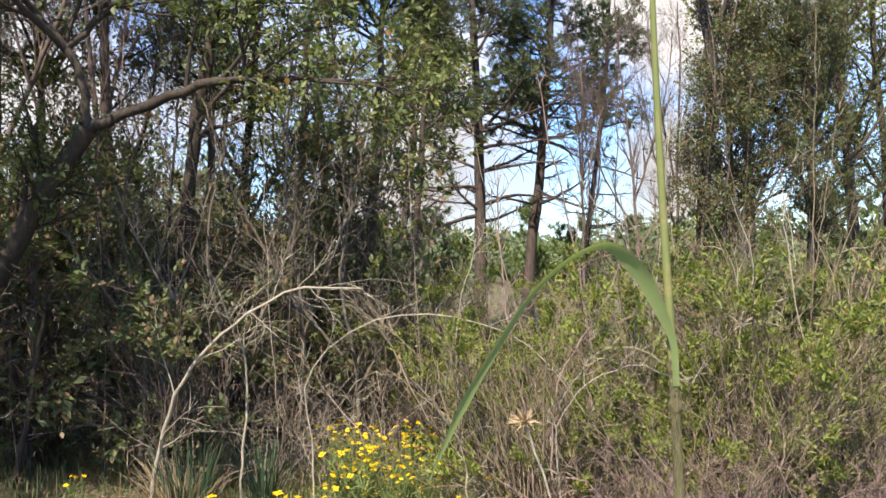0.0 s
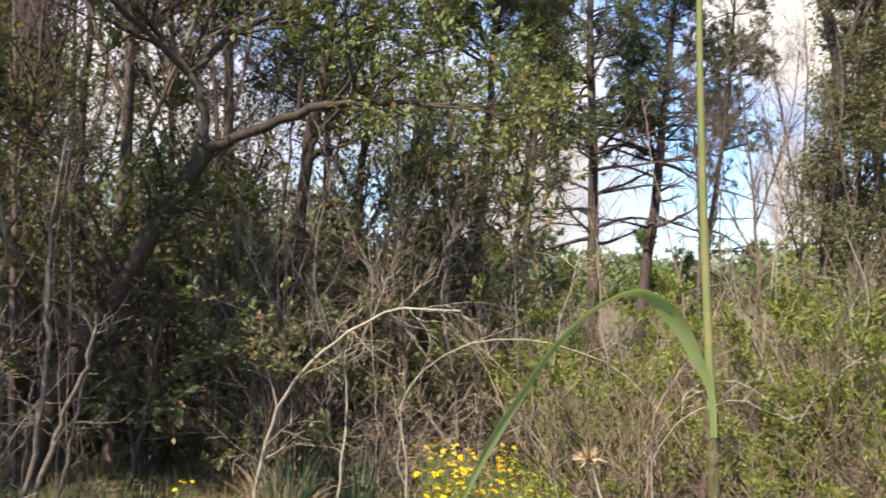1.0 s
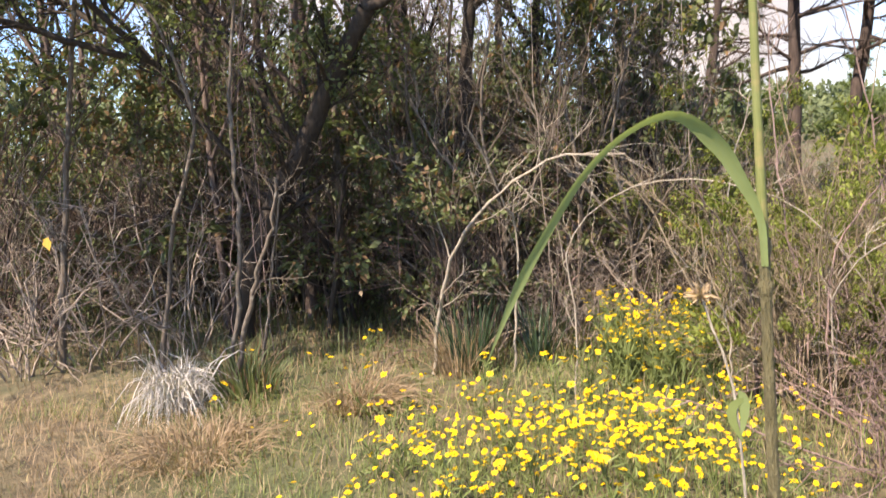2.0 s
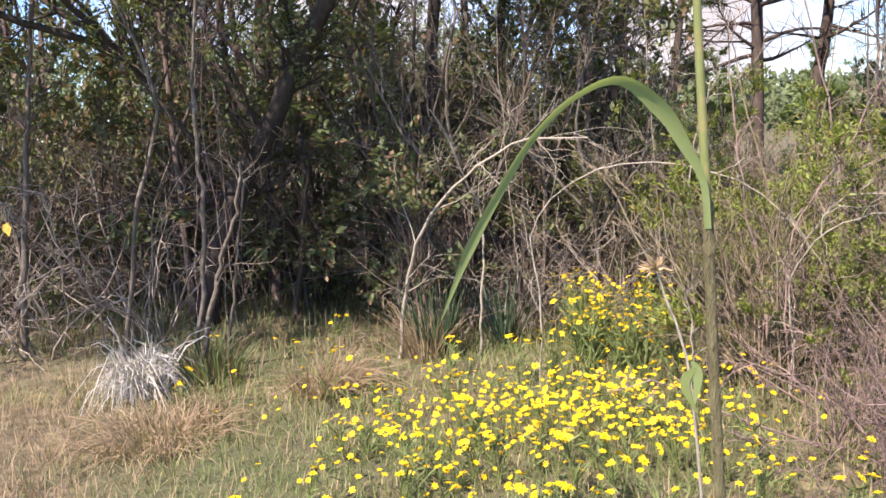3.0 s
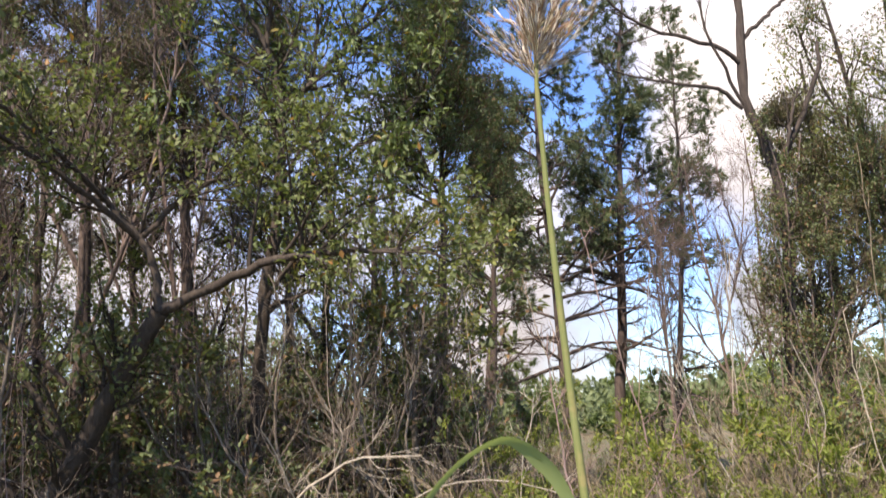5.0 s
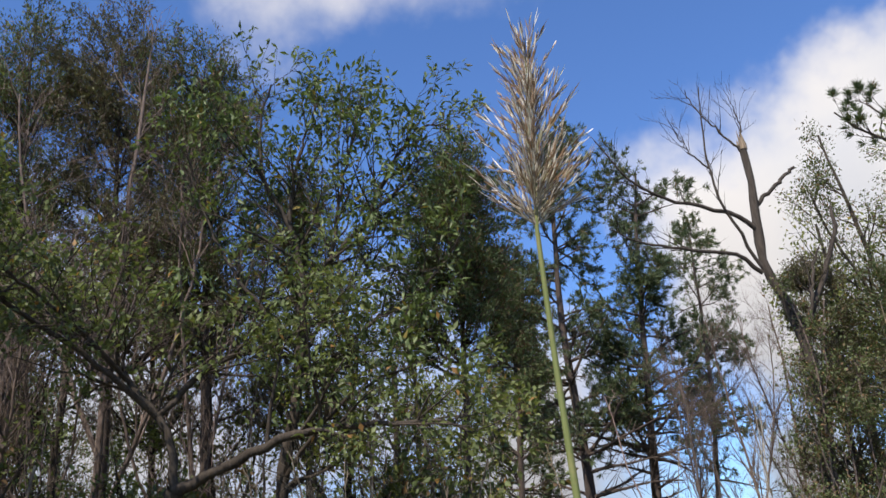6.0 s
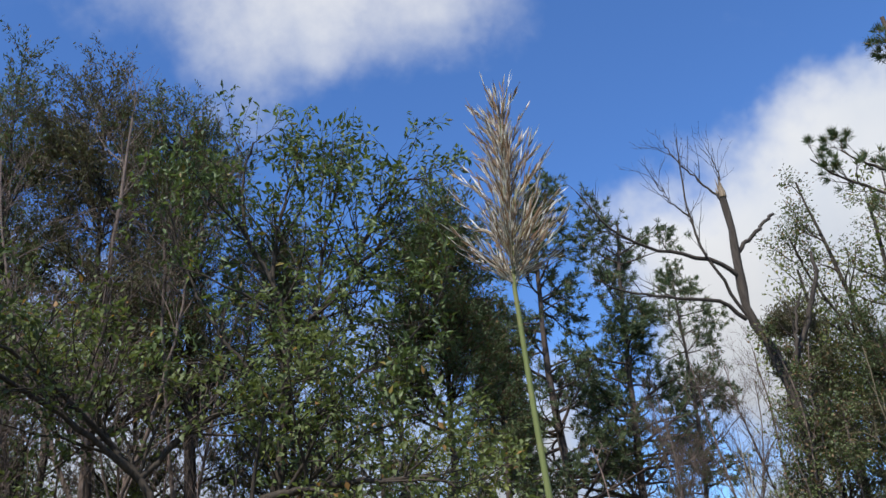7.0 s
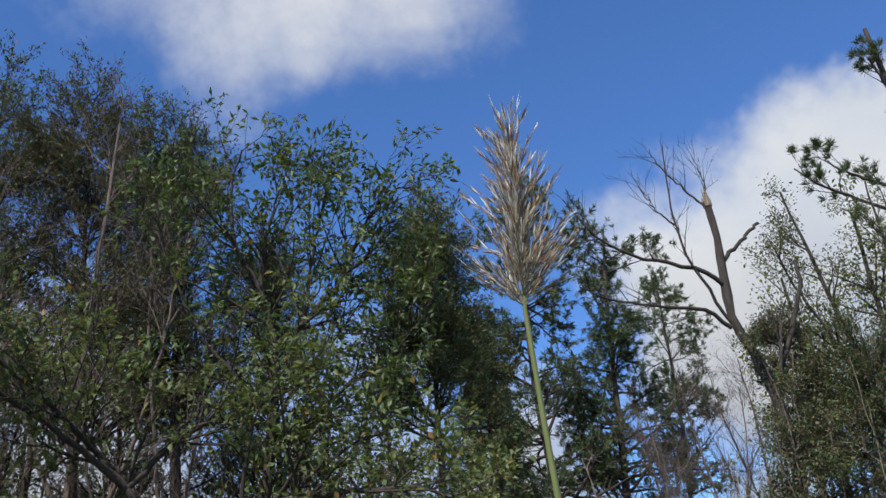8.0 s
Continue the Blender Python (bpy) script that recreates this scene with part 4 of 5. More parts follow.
for n, (lab, pts, r0, r1, mat, m, reach) in enumerate(SAPLINGS):
    x, y, z = pts[0]
    if z > 0.02:
        pts = [(x, y, height(x, y) - 0.02), (x, y, z * 0.5)] + pts
    else:
        pts = [(x, y, height(x, y) - 0.02)] + pts[1:]
    sapling(lab, pts, r0, r1, mat, 100 + n, m, reach)


rng = np.random.default_rng(140)
for i in range(16):
    x, y, tall = rng.uniform(1.1, 3.2), rng.uniform(4.6, 6.6), rng.uniform(1.9, 2.9)
    dx, dy = rng.normal(0.05, 0.16), rng.normal(0, 0.12)
    bow = rng.normal(0, 0.07)
    pts = [(x, y, height(x, y) - 0.02)] + [(x + dx * q * tall + bow * math.sin(q * 3.1), y + dy * q * tall, tall * q) for q in (0.25, 0.5, 0.75, 1.0)]
    sapling(CANE if i % 3 else DARK, pts, 0.0065, 0.0022, (M_TWIG_DARK, M_CANE, M_THICKET)[i % 3], 150 + i, 5, 0.4, None, "thin_cane", "thin canes", 0.35)


def bent_branch(label, pts, r0, r1, mat, seed, m=9, reach=0.5, lift=0.0, name="fallen_branch", group=""):
    pts = [tuple(p) for p in pts]
    tree(name, label, "branch", [("stem", pts, r0, r1)],
         [dict(m=m, span=(0.15, 1.0), length=reach, angle=0.7, k=7, wander=0.16, lift=lift, thin=0.0025, ratio=0.4),
          dict(m=4, span=(0.2, 1.0), length=reach * 0.5, angle=0.7, k=5, wander=0.18, lift=lift, thin=0.0025)], None, mat, mat, seed, group, sides=6)


bent_branch("pale arching dead branch leaning over the brush", [(-1.37, 5.50, 0.0)] + [(-1.31, 5.50, 0.37), (-1.20, 5.42, 0.71), (-1.02, 5.34, 1.00), (-0.78, 5.26, 1.21), (-0.45, 5.18, 1.39), (-0.06, 5.10, 1.38)], 0.014, 0.005, M_CANE, 201, 12, 0.6)
bent_branch("pale arching dead branch leaning over the brush", [(-0.85, 5.60, 0.0)] + [(-0.78, 5.60, 0.88), (-0.84, 5.47, 1.14), (-0.92, 5.33, 1.44), (-0.98, 5.20, 1.60)], 0.009, 0.004, M_CANE, 202, 9, 0.4)
CANES = [
    [(-0.38, 4.90, 0.88), (-0.27, 4.84, 1.07), (-0.03, 4.79, 1.21), (0.24, 4.73, 1.24), (0.53, 4.67, 1.20), (0.74, 4.61, 1.10), (0.91, 4.56, 0.94), (1.05, 4.50, 0.72)],
    [(0.89, 4.50, 0.61), (1.02, 4.42, 0.87), (1.16, 4.35, 0.95), (1.31, 4.28, 0.98), (1.42, 4.20, 0.93)],
    [(0.92, 4.70, 0.66), (1.11, 4.62, 0.98), (1.29, 4.55, 1.05), (1.45, 4.48, 0.99), (1.58, 4.40, 0.87)],
    [(0.42, 4.60, 0.56), (0.26, 4.50, 0.81), (0.16, 4.40, 0.94)],
]
for n, pts in enumerate(CANES):
    x, y, z = pts[0]
    bent_branch("long arching leafless bramble cane", [(x, y, height(x, y) - 0.02), (x + 0.02, y, z * 0.55)] + pts, 0.0055, 0.0025, M_CANE, 210 + n, 7, 0.3, 0.1, "bramble_cane", "bramble canes")


# ---- hanging vines ----
rng = np.random.default_rng(250)
for i in range(15):
    x, y = rng.uniform(-3.6, 0.3), rng.uniform(5.7, 7.0)
    tall = rng.uniform(2.0, 3.6)
    pts = [(x, y, height(x, y) - 0.02)] + [(x + rng.normal(0, 0.025) + 0.10 * q * (i % 5 - 2), y + rng.normal(0, 0.03), tall * q) for q in (0.25, 0.5, 0.75, 1.0)]
    bent_branch("thin pale vine hanging from the branches", pts, 0.0036, 0.0022, (M_TWIG_GREY, M_TWIG_DARK, M_TWIG_PURPLE)[i % 3], 260 + i, 4, 0.35, -0.1, "hanging_vine", "hanging vines")


# ---- shrubs ----
def shrub(name, label, seed, tall, stems, mat, spread=0.5, wander=0.12, lift=0.25, leaf=None, leaf_size=0.04, per=6, levels=(7, 4), thick=0.008, group="shrubs", twig=1.0, slim=0.5, clumps=-0.35):
    rng = np.random.default_rng(seed)
    top = root(name, (0, 0, 0), label, "shrub", group)
    n, k = stems, 8
    a = rng.uniform(0, 6.28, n)
    lean = rng.uniform(0.05, 1.0, n) * spread
    way = np.stack([np.cos(a) * lean, np.sin(a) * lean, np.ones(n)], 1)
    way /= np.linalg.norm(way, axis=1, keepdims=True)
    base = np.stack([np.cos(a), np.sin(a), np.zeros(n)], 1) * rng.uniform(0, 0.14, n)[:, None]
    base[:, 2] = -0.05
    size = tall * rng.uniform(0.55, 1.1, n)
    turn = np.cumsum(rng.normal(0, wander, (n, k - 1, 3)), axis=1)
    step = way[:, None] + turn
    step /= np.linalg.norm(step, axis=2, keepdims=True)
    P = np.concatenate([base[:, None], base[:, None] + np.cumsum(step * (size / (k - 1))[:, None, None], axis=1)], axis=1)
    R = thick * (1 - 0.7 * np.linspace(0, 1, k))[None] * rng.uniform(0.6, 1.2, n)[:, None]
    for p, r in zip(P, R):
        g = Geo()
        g.tubes(p, r, 4)
        part("stem", g, mat, top)
    g = Geo()
    for lv, m in enumerate(levels):
        P, R = ramify(rng, P, R, m, (0.2, 1.0), tall * (0.34 if lv == 0 else 0.15), 0.65, 5 if lv == 0 else 3, wander * 1.2, lift, 0.6, twig * (0.0034 if lv == 0 else 0.0025))
        g.tubes(P, R, 3)
    part("twig_spray", g, mat, top, kind="stuff")
    if leaf:
        g = Geo()
        P = P[np.sin(P[:, 0, 0] * 5.1 + seed) + np.sin(P[:, 0, 2] * 7.3) + np.sin(P[:, 0, 1] * 5.7 + 2.0 * seed) > clumps]
        dress(rng, g, P, per, leaf_size, leaf_size * slim, 0.9, 0.0, 0.012)
        part("foliage", g, leaf, top, kind="stuff")
    return top


def strew(kinds, rows):
    """Sets copies of shrubs: kind, x, y, turn, scale."""
    used = set()
    for kd, x, y, turn, s in rows:
        m = pose(x, y, height(x, y), 0, 0, turn) @ Matrix.Scale(s, 4)
        if kd in used:
            copy_thing(kinds[kd], m)
        else:
            kinds[kd].matrix_basis = m
            used.add(kd)


rng = np.random.default_rng(300)
BARE = [shrub("bare_shrub", "leafless purple-brown shrub of thin upright twigs", 301 + i, 1.5, 11, M_TWIG_PURPLE, 1.15, 0.27, 0.1, levels=(5, 3), twig=1.3) for i in range(3)]
GREEN = [shrub("green_shrub", "feathery shrub with fine light yellow-green leaves", 311 + i, 1.35, 11, M_THICKET, 0.7, 0.16, 0.3, M_BUSH_LEAF, 0.038, 26, (6, 4), slim=0.36, clumps=0.35) for i in range(3)]
REEDY = [shrub("thin_shrub", "thicket of tall thin tan stems with few leaves", 341 + i, 1.8, 11, M_THICKET, 0.7, 0.19, 0.25, M_BUSH_LEAF, 0.032, 14, (5, 4), thick=0.007, slim=0.34, clumps=0.4) for i in range(3)]
DULL = [shrub("dull_shrub", "shrub with dull olive leaves on brown stems", 351 + i, 1.4, 7, M_BROWN_TWIG, 0.7, 0.17, 0.28, M_DULL_LEAF, 0.038, 24, (8, 4), slim=0.36, clumps=0.1) for i in range(3)]
DEAD = [shrub("dead_shrub", "tangle of dead grey twigs", 321 + i, 1.35, 10, M_TWIG_GREY, 0.95, 0.32, 0.0, levels=(4, 3), thick=0.007, twig=1.05) for i in range(3)]
SHADE = [shrub("understorey_shrub", "dark leafy undergrowth shrub in the shade", 331 + i, 1.7, 6, M_TWIG_DARK, 0.6, 0.14, 0.2, M_SHADE_LEAF, 0.052, 13, (9, 3)) for i in range(3)]
KINDS = BARE + GREEN + DEAD + SHADE + REEDY + DULL


def scatter(kinds, n, xr, yr, sr, keep=None):
    out = []
    while len(out) < n:
        x, y = rng.uniform(*xr), rng.uniform(*yr)
        if keep is None or keep(x, y):
            out.append((int(rng.choice(kinds)), x, y, rng.uniform(0, 360), rng.uniform(*sr)))
    return out


rows = []
rows += scatter([0, 1, 12, 13, 3, 4, 5], 36, (0.75, 3.4), (3.9, 6.2), (0.7, 1.1), lambda x, y: x > 0.35 + 0.32 * (5.6 - y))
rows += scatter([0, 12, 13, 15, 16, 17, 4, 16], 50, (0.3, 5.8), (6.0, 10.0), (0.62, 0.9))
rows += scatter([12, 15, 16, 17, 15], 18, (0.3, 9.0), (9.5, 15.0), (0.7, 1.0), lambda x, y: not (abs(x - 4.3) < 0.6 and abs(y - 11) < 0.6))
rows += scatter([6, 7, 9, 10, 11, 9], 17, (-1.5, 0.5), (6.0, 7.6), (0.75, 1.1))
rows += scatter([6, 7, 8], 6, (-4.9, -3.1), (5.3, 6.8), (1.0, 1.5))
rows += scatter([9, 10, 11], 9, (-5.5, -0.8), (7.2, 8.8), (0.8, 1.3))
rows += scatter([9, 10, 11], 14, (-5.5, -0.6), (9.0, 10.8), (1.0, 1.6))
rows += scatter([9, 10, 11], 15, (-9, -1.0), (10.5, 17.0), (1.2, 1.7))
rows += scatter([12, 13, 15, 16, 17], 15, (3.2, 6.4), (8.6, 10.6), (0.95, 1.25))
rows += scatter([9, 10, 11, 6, 1], 11, (-1.9, 0.4), (7.2, 8.4), (1.3, 1.8))
rows += scatter([12, 13, 6, 3], 7, (0.0, 1.4), (6.4, 8.5), (0.65, 0.9))
rows += scatter([9, 10, 11], 12, (-8.5, -4.9), (6.3, 9.5), (1.2, 1.9))
rows += scatter([0, 1, 2], 22, (0.62, 2.4), (3.0, 4.6), (0.5, 0.85), lambda x, y: x > 0.62 + 0.25 * abs(y - 3.9))
rows += scatter([9, 10, 11], 4, (-6.2, -5.0), (5.8, 7.4), (0.9, 1.3))
rows += scatter([6, 7, 8], 5, (-1.5, 0.1), (5.85, 6.4), (0.65, 0.95))
rows += scatter([3, 4, 5], 5, (0.35, 1.3), (6.0, 7.4), (0.8, 1.0))
rows += scatter([3, 4, 5], 6, (1.6, 3.6), (4.8, 6.8), (0.95, 1.3))
rows += scatter([9, 10, 11], 19, (-4.6, -0.5), (7.3, 8.6), (1.15, 1.65))
rows += scatter([0, 1, 6, 7, 9, 10], 13, (-6.8, -3.9), (6.4, 8.6), (1.2, 1.8))
rows += scatter([9, 10, 11], 8, (-10.0, -5.5), (8.5, 12.0), (1.2, 1.6))
rows += scatter([9, 10, 11, 15], 13, (2.6, 6.6), (6.4, 9.0), (0.85, 1.15))
rows += scatter([9, 10, 11], 9, (2.5, 4.6), (4.7, 6.6), (0.75, 1.05))
rows += scatter([9, 10, 11], 11, (-4.2, -0.8), (7.6, 8.8), (1.65, 2.1))
rows += [(14, 3.0, 6.6, 40, 0.95), (3, 0.05, 8.0, 30, 1.5), (4, 0.55, 6.9, 90, 1.15), (5, 1.63, 5.6, 200, 1.0), (3, 1.8, 4.6, 10, 0.8), (4, 1.1, 8.2, 150, 1.4), (5, 0.2, 7.4, 250, 1.4)]
strew(KINDS, rows)


# ---- clumps and tufts on the clearing ----
def tuft(name, label, category, x, y, n, tall, width, mat, seed, flare=0.6, bend=0.5, base_r=0.1, stiff=False, lean=(0, 0), kind="", messy=0.008, least=0.1):
    rng = np.random.default_rng(seed)
    top = root(name, (x, y, height(x, y)), label, category, kind=kind)
    k = 5
    a = rng.uniform(0, 6.28, n)
    fl = rng.uniform(least, 1.0, n) * flare
    L = tall * rng.uniform(0.6, 1.1, n)
    s = np.linspace(0, 1, k)
    r0 = base_r * np.sqrt(rng.uniform(0, 1, n))
    out = fl[:, None] * s[None] ** (1.0 if stiff else 1.6) * L[:, None]
    zz = L[:, None] * (s[None] - (0.0 if stiff else bend) * fl[:, None] * s[None] ** 2.4)
    P = np.stack([x + (np.cos(a) * r0)[:, None] + np.cos(a)[:, None] * out + lean[0] * s[None] * L[:, None],
                  y + (np.sin(a) * r0)[:, None] + np.sin(a)[:, None] * out + lean[1] * s[None] * L[:, None],
                  height(x, y) - 0.02 + zz], -1)
    P[:, 1:] += np.cumsum(rng.normal(0, messy, (n, k - 1, 3)), axis=1)
    W = width * (1 - 0.85 * s ** 1.5)[None] * rng.uniform(0.7, 1.2, n)[:, None]
    up = rng.normal(size=(n, 3)) + np.stack([np.cos(a), np.sin(a), 0 * a], 1)
    order = np.argsort(a)
    for rows in np.array_split(order, max(6, n // 30)):
        g = Geo()
        g.ribbons(P[rows], W[rows], up[rows])
        part("frond", g, mat, top, kind="stuff")
    return top


tuft("yucca", "clump of stiff narrow dark green blades", "yucca", -1.12, 5.55, 100, 0.52, 0.014, M_YUCCA, 401, 0.55, 0.0, 0.07, True)
tuft("yucca", "clump of stiff narrow dark green blades", "yucca", -0.72, 5.8, 40, 0.5, 0.014, M_YUCCA, 402, 0.6, 0.0, 0.06, True)
tuft("bleached_grass_tuft", "drooping tuft of bleached whitish dead grass", "grass tuft", -2.78, 4.74, 460, 0.66, 0.010, M_PALE, 403, 0.42, 2.9, 0.10, False, (0.06, -0.08), messy=0.038, least=0.45)
tuft("straw_tuft", "flattened tuft of reddish-tan dry grass", "grass tuft", -1.62, 4.75, 460, 0.36, 0.006, M_STRAW, 404, 1.2, 0.85, 0.18, False, (0.25, -0.1), messy=0.028)
tuft("straw_tuft", "low mound of tan dry grass", "grass tuft", -2.25, 4.02, 700, 0.26, 0.006, M_STRAW, 405, 1.5, 0.75, 0.32, messy=0.026)
tuft("straw_tuft", "tuft of dry grass beneath the thicket", "grass tuft", -1.2, 5.5, 160, 0.5, 0.007, M_STRAW, 406, 0.8, 0.5, 0.15)
tuft("broad_grass_clump", "dark green clump of broad grass blades", "grass clump", -2.62, 5.25, 90, 0.36, 0.014, M_SHADE_LEAF, 407, 0.7, 0.5, 0.18)
tuft("broad_grass_clump", "dark green clump of broad grass blades", "grass clump", -2.42, 4.98, 110, 0.34, 0.014, M_SHADE_LEAF, 408, 0.7, 0.5, 0.18)


def sward(name, label, n, xr, yr, tall, width, mat, seed, keep=None, flare=0.7):
    rng = np.random.default_rng(seed)
    x, y = rng.uniform(*xr, n), rng.uniform(*yr, n)
    if keep is not None:
        ok = keep(x, y, rng.uniform(0, 1, n))
        x, y = x[ok], y[ok]
    n = len(x)
    z = np.array([height(u, v) for u, v in zip(x, y)])
    a, fl, L = rng.uniform(0, 6.28, n), rng.uniform(0.1, 1, n) * flare, tall * rng.uniform(0.45, 1.2, n)
    s = np.linspace(0, 1, 4)
    out = fl[:, None] * s[None] ** 1.5 * L[:, None]
    P = np.stack([x[:, None] + np.cos(a)[:, None] * out, y[:, None] + np.sin(a)[:, None] * out, (z - 0.01)[:, None] + L[:, None] * (s - 0.4 * fl[:, None] * s ** 2.2)], -1)
    W = width * (1 - 0.8 * s)[None] * rng.uniform(0.7, 1.3, n)[:, None]
    g = Geo()
    g.ribbons(P, W, np.stack([np.cos(a), np.sin(a), 0.3 + 0 * a], 1))
    ob = new(name, g.mesh(name, mat))
    tagged(ob, label, "grass", kind="stuff")


sward("green_grass", "short green grass with dry blades across the clearing", 46000, (-4.2, 3.2), (2.6, 7.6), 0.115, 0.0055, M_GRASS, 501, lambda x, y, u: u < np.clip(1.1 - 0.10 * np.abs(x + 0.4) ** 1.6 - np.where(y < 4.5, np.clip(-(x + 1.3), 0, 1) * 0.55, 0) - np.where((y > 5.0) & (x < -1.1), 0.65, 0), 0.05, 1), 1.3)
sward("dry_grass", "dry tan grass and straw lying over the ground", 24000, (-4.5, 3.4), (2.4, 6.4), 0.17, 0.005, M_STRAW, 502, lambda x, y, u: u < np.clip(0.12 + 0.6 * np.clip(-(x + 1.2), 0, 1) + 0.5 * np.clip(x - 0.6, 0, 1) - np.where((y > 4.8) & (x < -1.2), 0.45, 0), 0.02, 1), 1.6)
sward("meadow_grass", "thin grass round the viewpoint at the clearing's edge", 9000, (-3.5, 3.5), (-2.5, 2.7), 0.12, 0.006, M_GRASS, 505)
sward("tall_grass", "thin tall dry grass stems between the shrubs", 1400, (0.3, 7.0), (3.8, 10.5), 0.5, 0.004, M_STRAW, 503, None, 1.2)
# darker than green_grass: the trees' shade is put into its colour
sward("undergrowth_grass", "green grass under the trees, in a shade-darkened colour", 8000, (-6.0, 0.4), (5.6, 9.5), 0.20, 0.009, M_SHADE_LEAF, 504, None, 1.3)


# ---- yellow wildflowers ----
def petals_mesh(size, seed):
    rng = np.random.default_rng(seed)
    g = Geo()
    n = 8
    a = np.arange(n) * 2 * np.pi / n + rng.normal(0, 0.08, n)
    way = np.stack([np.cos(a), np.sin(a), np.full(n, 0.18) + rng.normal(0, 0.1, n)], 1)
    g.leaves(way * size * 0.08, way, np.tile([[0, 0, 1.0]], (n, 1)), np.full(n, size * 0.52), np.full(n, size * 0.30), 0.1, 0.12)
    return g.mesh("petals", M_PETAL)


def eye_mesh(size):
    g = Geo()
    s = np.array([[0, 0, -0.004], [0, 0, 0.004], [0, 0, 0.009], [0, 0, 0.011]])
    g.tubes(s, np.array([size * 0.06, size * 0.13, size * 0.09, 0.0005]), 7)
    return g.mesh("eye", M_EYE)


PETALS = [petals_mesh(0.046, 600 + i) for i in range(3)]
EYES = eye_mesh(0.050)


def flower_plant(seed, tall, heads, lab):
    rng = np.random.default_rng(seed)
    top = root("yellow_wildflower", (0, 0, 0), lab, "flower", "yellow wildflowers")
    leaf = Geo()
    for h in range(heads):
        a = rng.uniform(0, 6.28)
        out = rng.uniform(0.02, 0.13 if heads < 7 else 0.2)
        tip = np.array([math.cos(a) * out, math.sin(a) * out, tall * rng.uniform(0.65, 1.0)])
        L = smooth_line([(0, 0, -0.03), tip * [0.2, 0.2, 0.45], tip], 7, 0.004, rng)
        stem = Geo()
        stem.tubes(L, np.linspace(0.0028, 0.0015, 7), 4)
        part("stem", stem, M_FLOWER_STEM, top)
        pos, tan = leaf_sites(rng, L[None], 7, (0.1, 0.85))
        leaf.leaves(pos, tan * 0.6 + rng.normal(0, 0.6, pos.shape), rng.normal(size=pos.shape) + [0, 0, 1], rng.uniform(0.04, 0.09, 7), rng.uniform(0.005, 0.010, 7))
        head = new("flower_head")
        head.parent = top
        head.matrix_basis = pose(*tip, rng.normal(-14, 18), rng.normal(-14, 18), rng.uniform(0, 360)) @ Matrix.Scale(rng.uniform(0.52, 0.88) * (0.92 if heads > 6 else 1.0), 4)
        for nm, me in (("petals", PETALS[h % 3]), ("eye", EYES))[: 1 if heads > 6 else 2]:
            ob = new(nm, me)
            ob.parent = head
    part("foliage", leaf, M_FLOWER_STEM, top, kind="stuff")
    return top


LOW = "low yellow daisy-like wildflower with thin leaves"
HIGH = "tall branching wildflower with many yellow heads"
PLANTS = [flower_plant(620 + i, (0.17, 0.23, 0.28, 0.20, 0.42, 0.50, 0.40)[i], (3, 4, 4, 2, 11, 13, 11)[i], LOW if i < 4 else HIGH) for i in range(7)]
rng = np.random.default_rng(640)
rows = []
while len(rows) < 78:
    x, y = rng.normal(-0.32, 0.66), rng.uniform(2.7, 5.3)
    if -1.5 < x < 0.5 + 0.05 * y and rng.uniform() < 1.2 - abs(y - 3.5) * 0.65:
        rows.append((int(rng.integers(0, 4)), x, y, rng.uniform(0, 360), rng.uniform(0.8, 1.2)))
for _ in range(8):
    rows.append((int(rng.integers(0, 4)), rng.uniform(-2.8, -1.3), rng.uniform(4.4, 6.0), rng.uniform(0, 360), rng.uniform(0.8, 1.2)))
for _ in range(4):
    rows.append((int(rng.integers(0, 4)), rng.uniform(0.5, 1.3), rng.uniform(3.0, 3.6), rng.uniform(0, 360), rng.uniform(0.8, 1.2)))
for _ in range(25):
    rows.append((4 + int(rng.integers(0, 3)), rng.normal(0.03, 0.20), rng.uniform(4.8, 5.8), rng.uniform(0, 360), rng.uniform(0.8, 1.25)))
strew(PLANTS, rows)


def flower_carpet():
    """The many small blooms between the larger plants."""
    rng = np.random.default_rng(660)
    top = root("flower_carpet", (-0.2, 3.6, 0.0), "carpet of countless small golden yellow blooms in the grass", "flowers", kind="stuff")
    n = 640
    x, y = rng.normal(0.0, 0.55, n), rng.uniform(2.9, 4.9, n)
    pick = rng.integers(0, 60, n)
    x, y = x * 0.35 + rng.normal(-0.15, 0.42, 60)[pick] + rng.normal(0, 0.09, n), y * 0.3 + rng.uniform(2.15, 3.25, 60)[pick] + rng.normal(0, 0.09, n)
    z = np.array([height(a, b) for a, b in zip(x, y)]) + rng.uniform(0.10, 0.26, n)
    P = np.stack([x, y, z], 1)
    stems, blooms = Geo(), Geo()
    L = np.stack([P * [1, 1, 0] + rng.normal(0, 0.02, (n, 3)) * [1, 1, 0], P - [0, 0, 0.06], P], 1)
    stems.tubes(L, np.tile([0.0018, 0.0014, 0.0012], (n, 1)), 3)
    part("stems", stems, M_FLOWER_STEM, top, kind="stuff")
    k = 7
    face = rng.normal(0, 0.35, (n, 3)) + [0.0, -0.35, 1.0]
    face /= np.linalg.norm(face, axis=1, keepdims=True)
    e1 = np.cross(face, [1.0, 0.2, 0.1])
    e1 /= np.linalg.norm(e1, axis=1, keepdims=True)
    e2 = np.cross(face, e1)
    size = rng.uniform(0.011, 0.020, n)
    for j in range(k):
        a = 2 * np.pi * j / k + rng.normal(0, 0.1, n)
        way = e1 * np.cos(a)[:, None] + e2 * np.sin(a)[:, None] + face * 0.2
        blooms.leaves(P, way, face, size, size * 0.62, 0.1, 0.12)
    part("blooms", blooms, M_PETAL, top, kind="stuff")


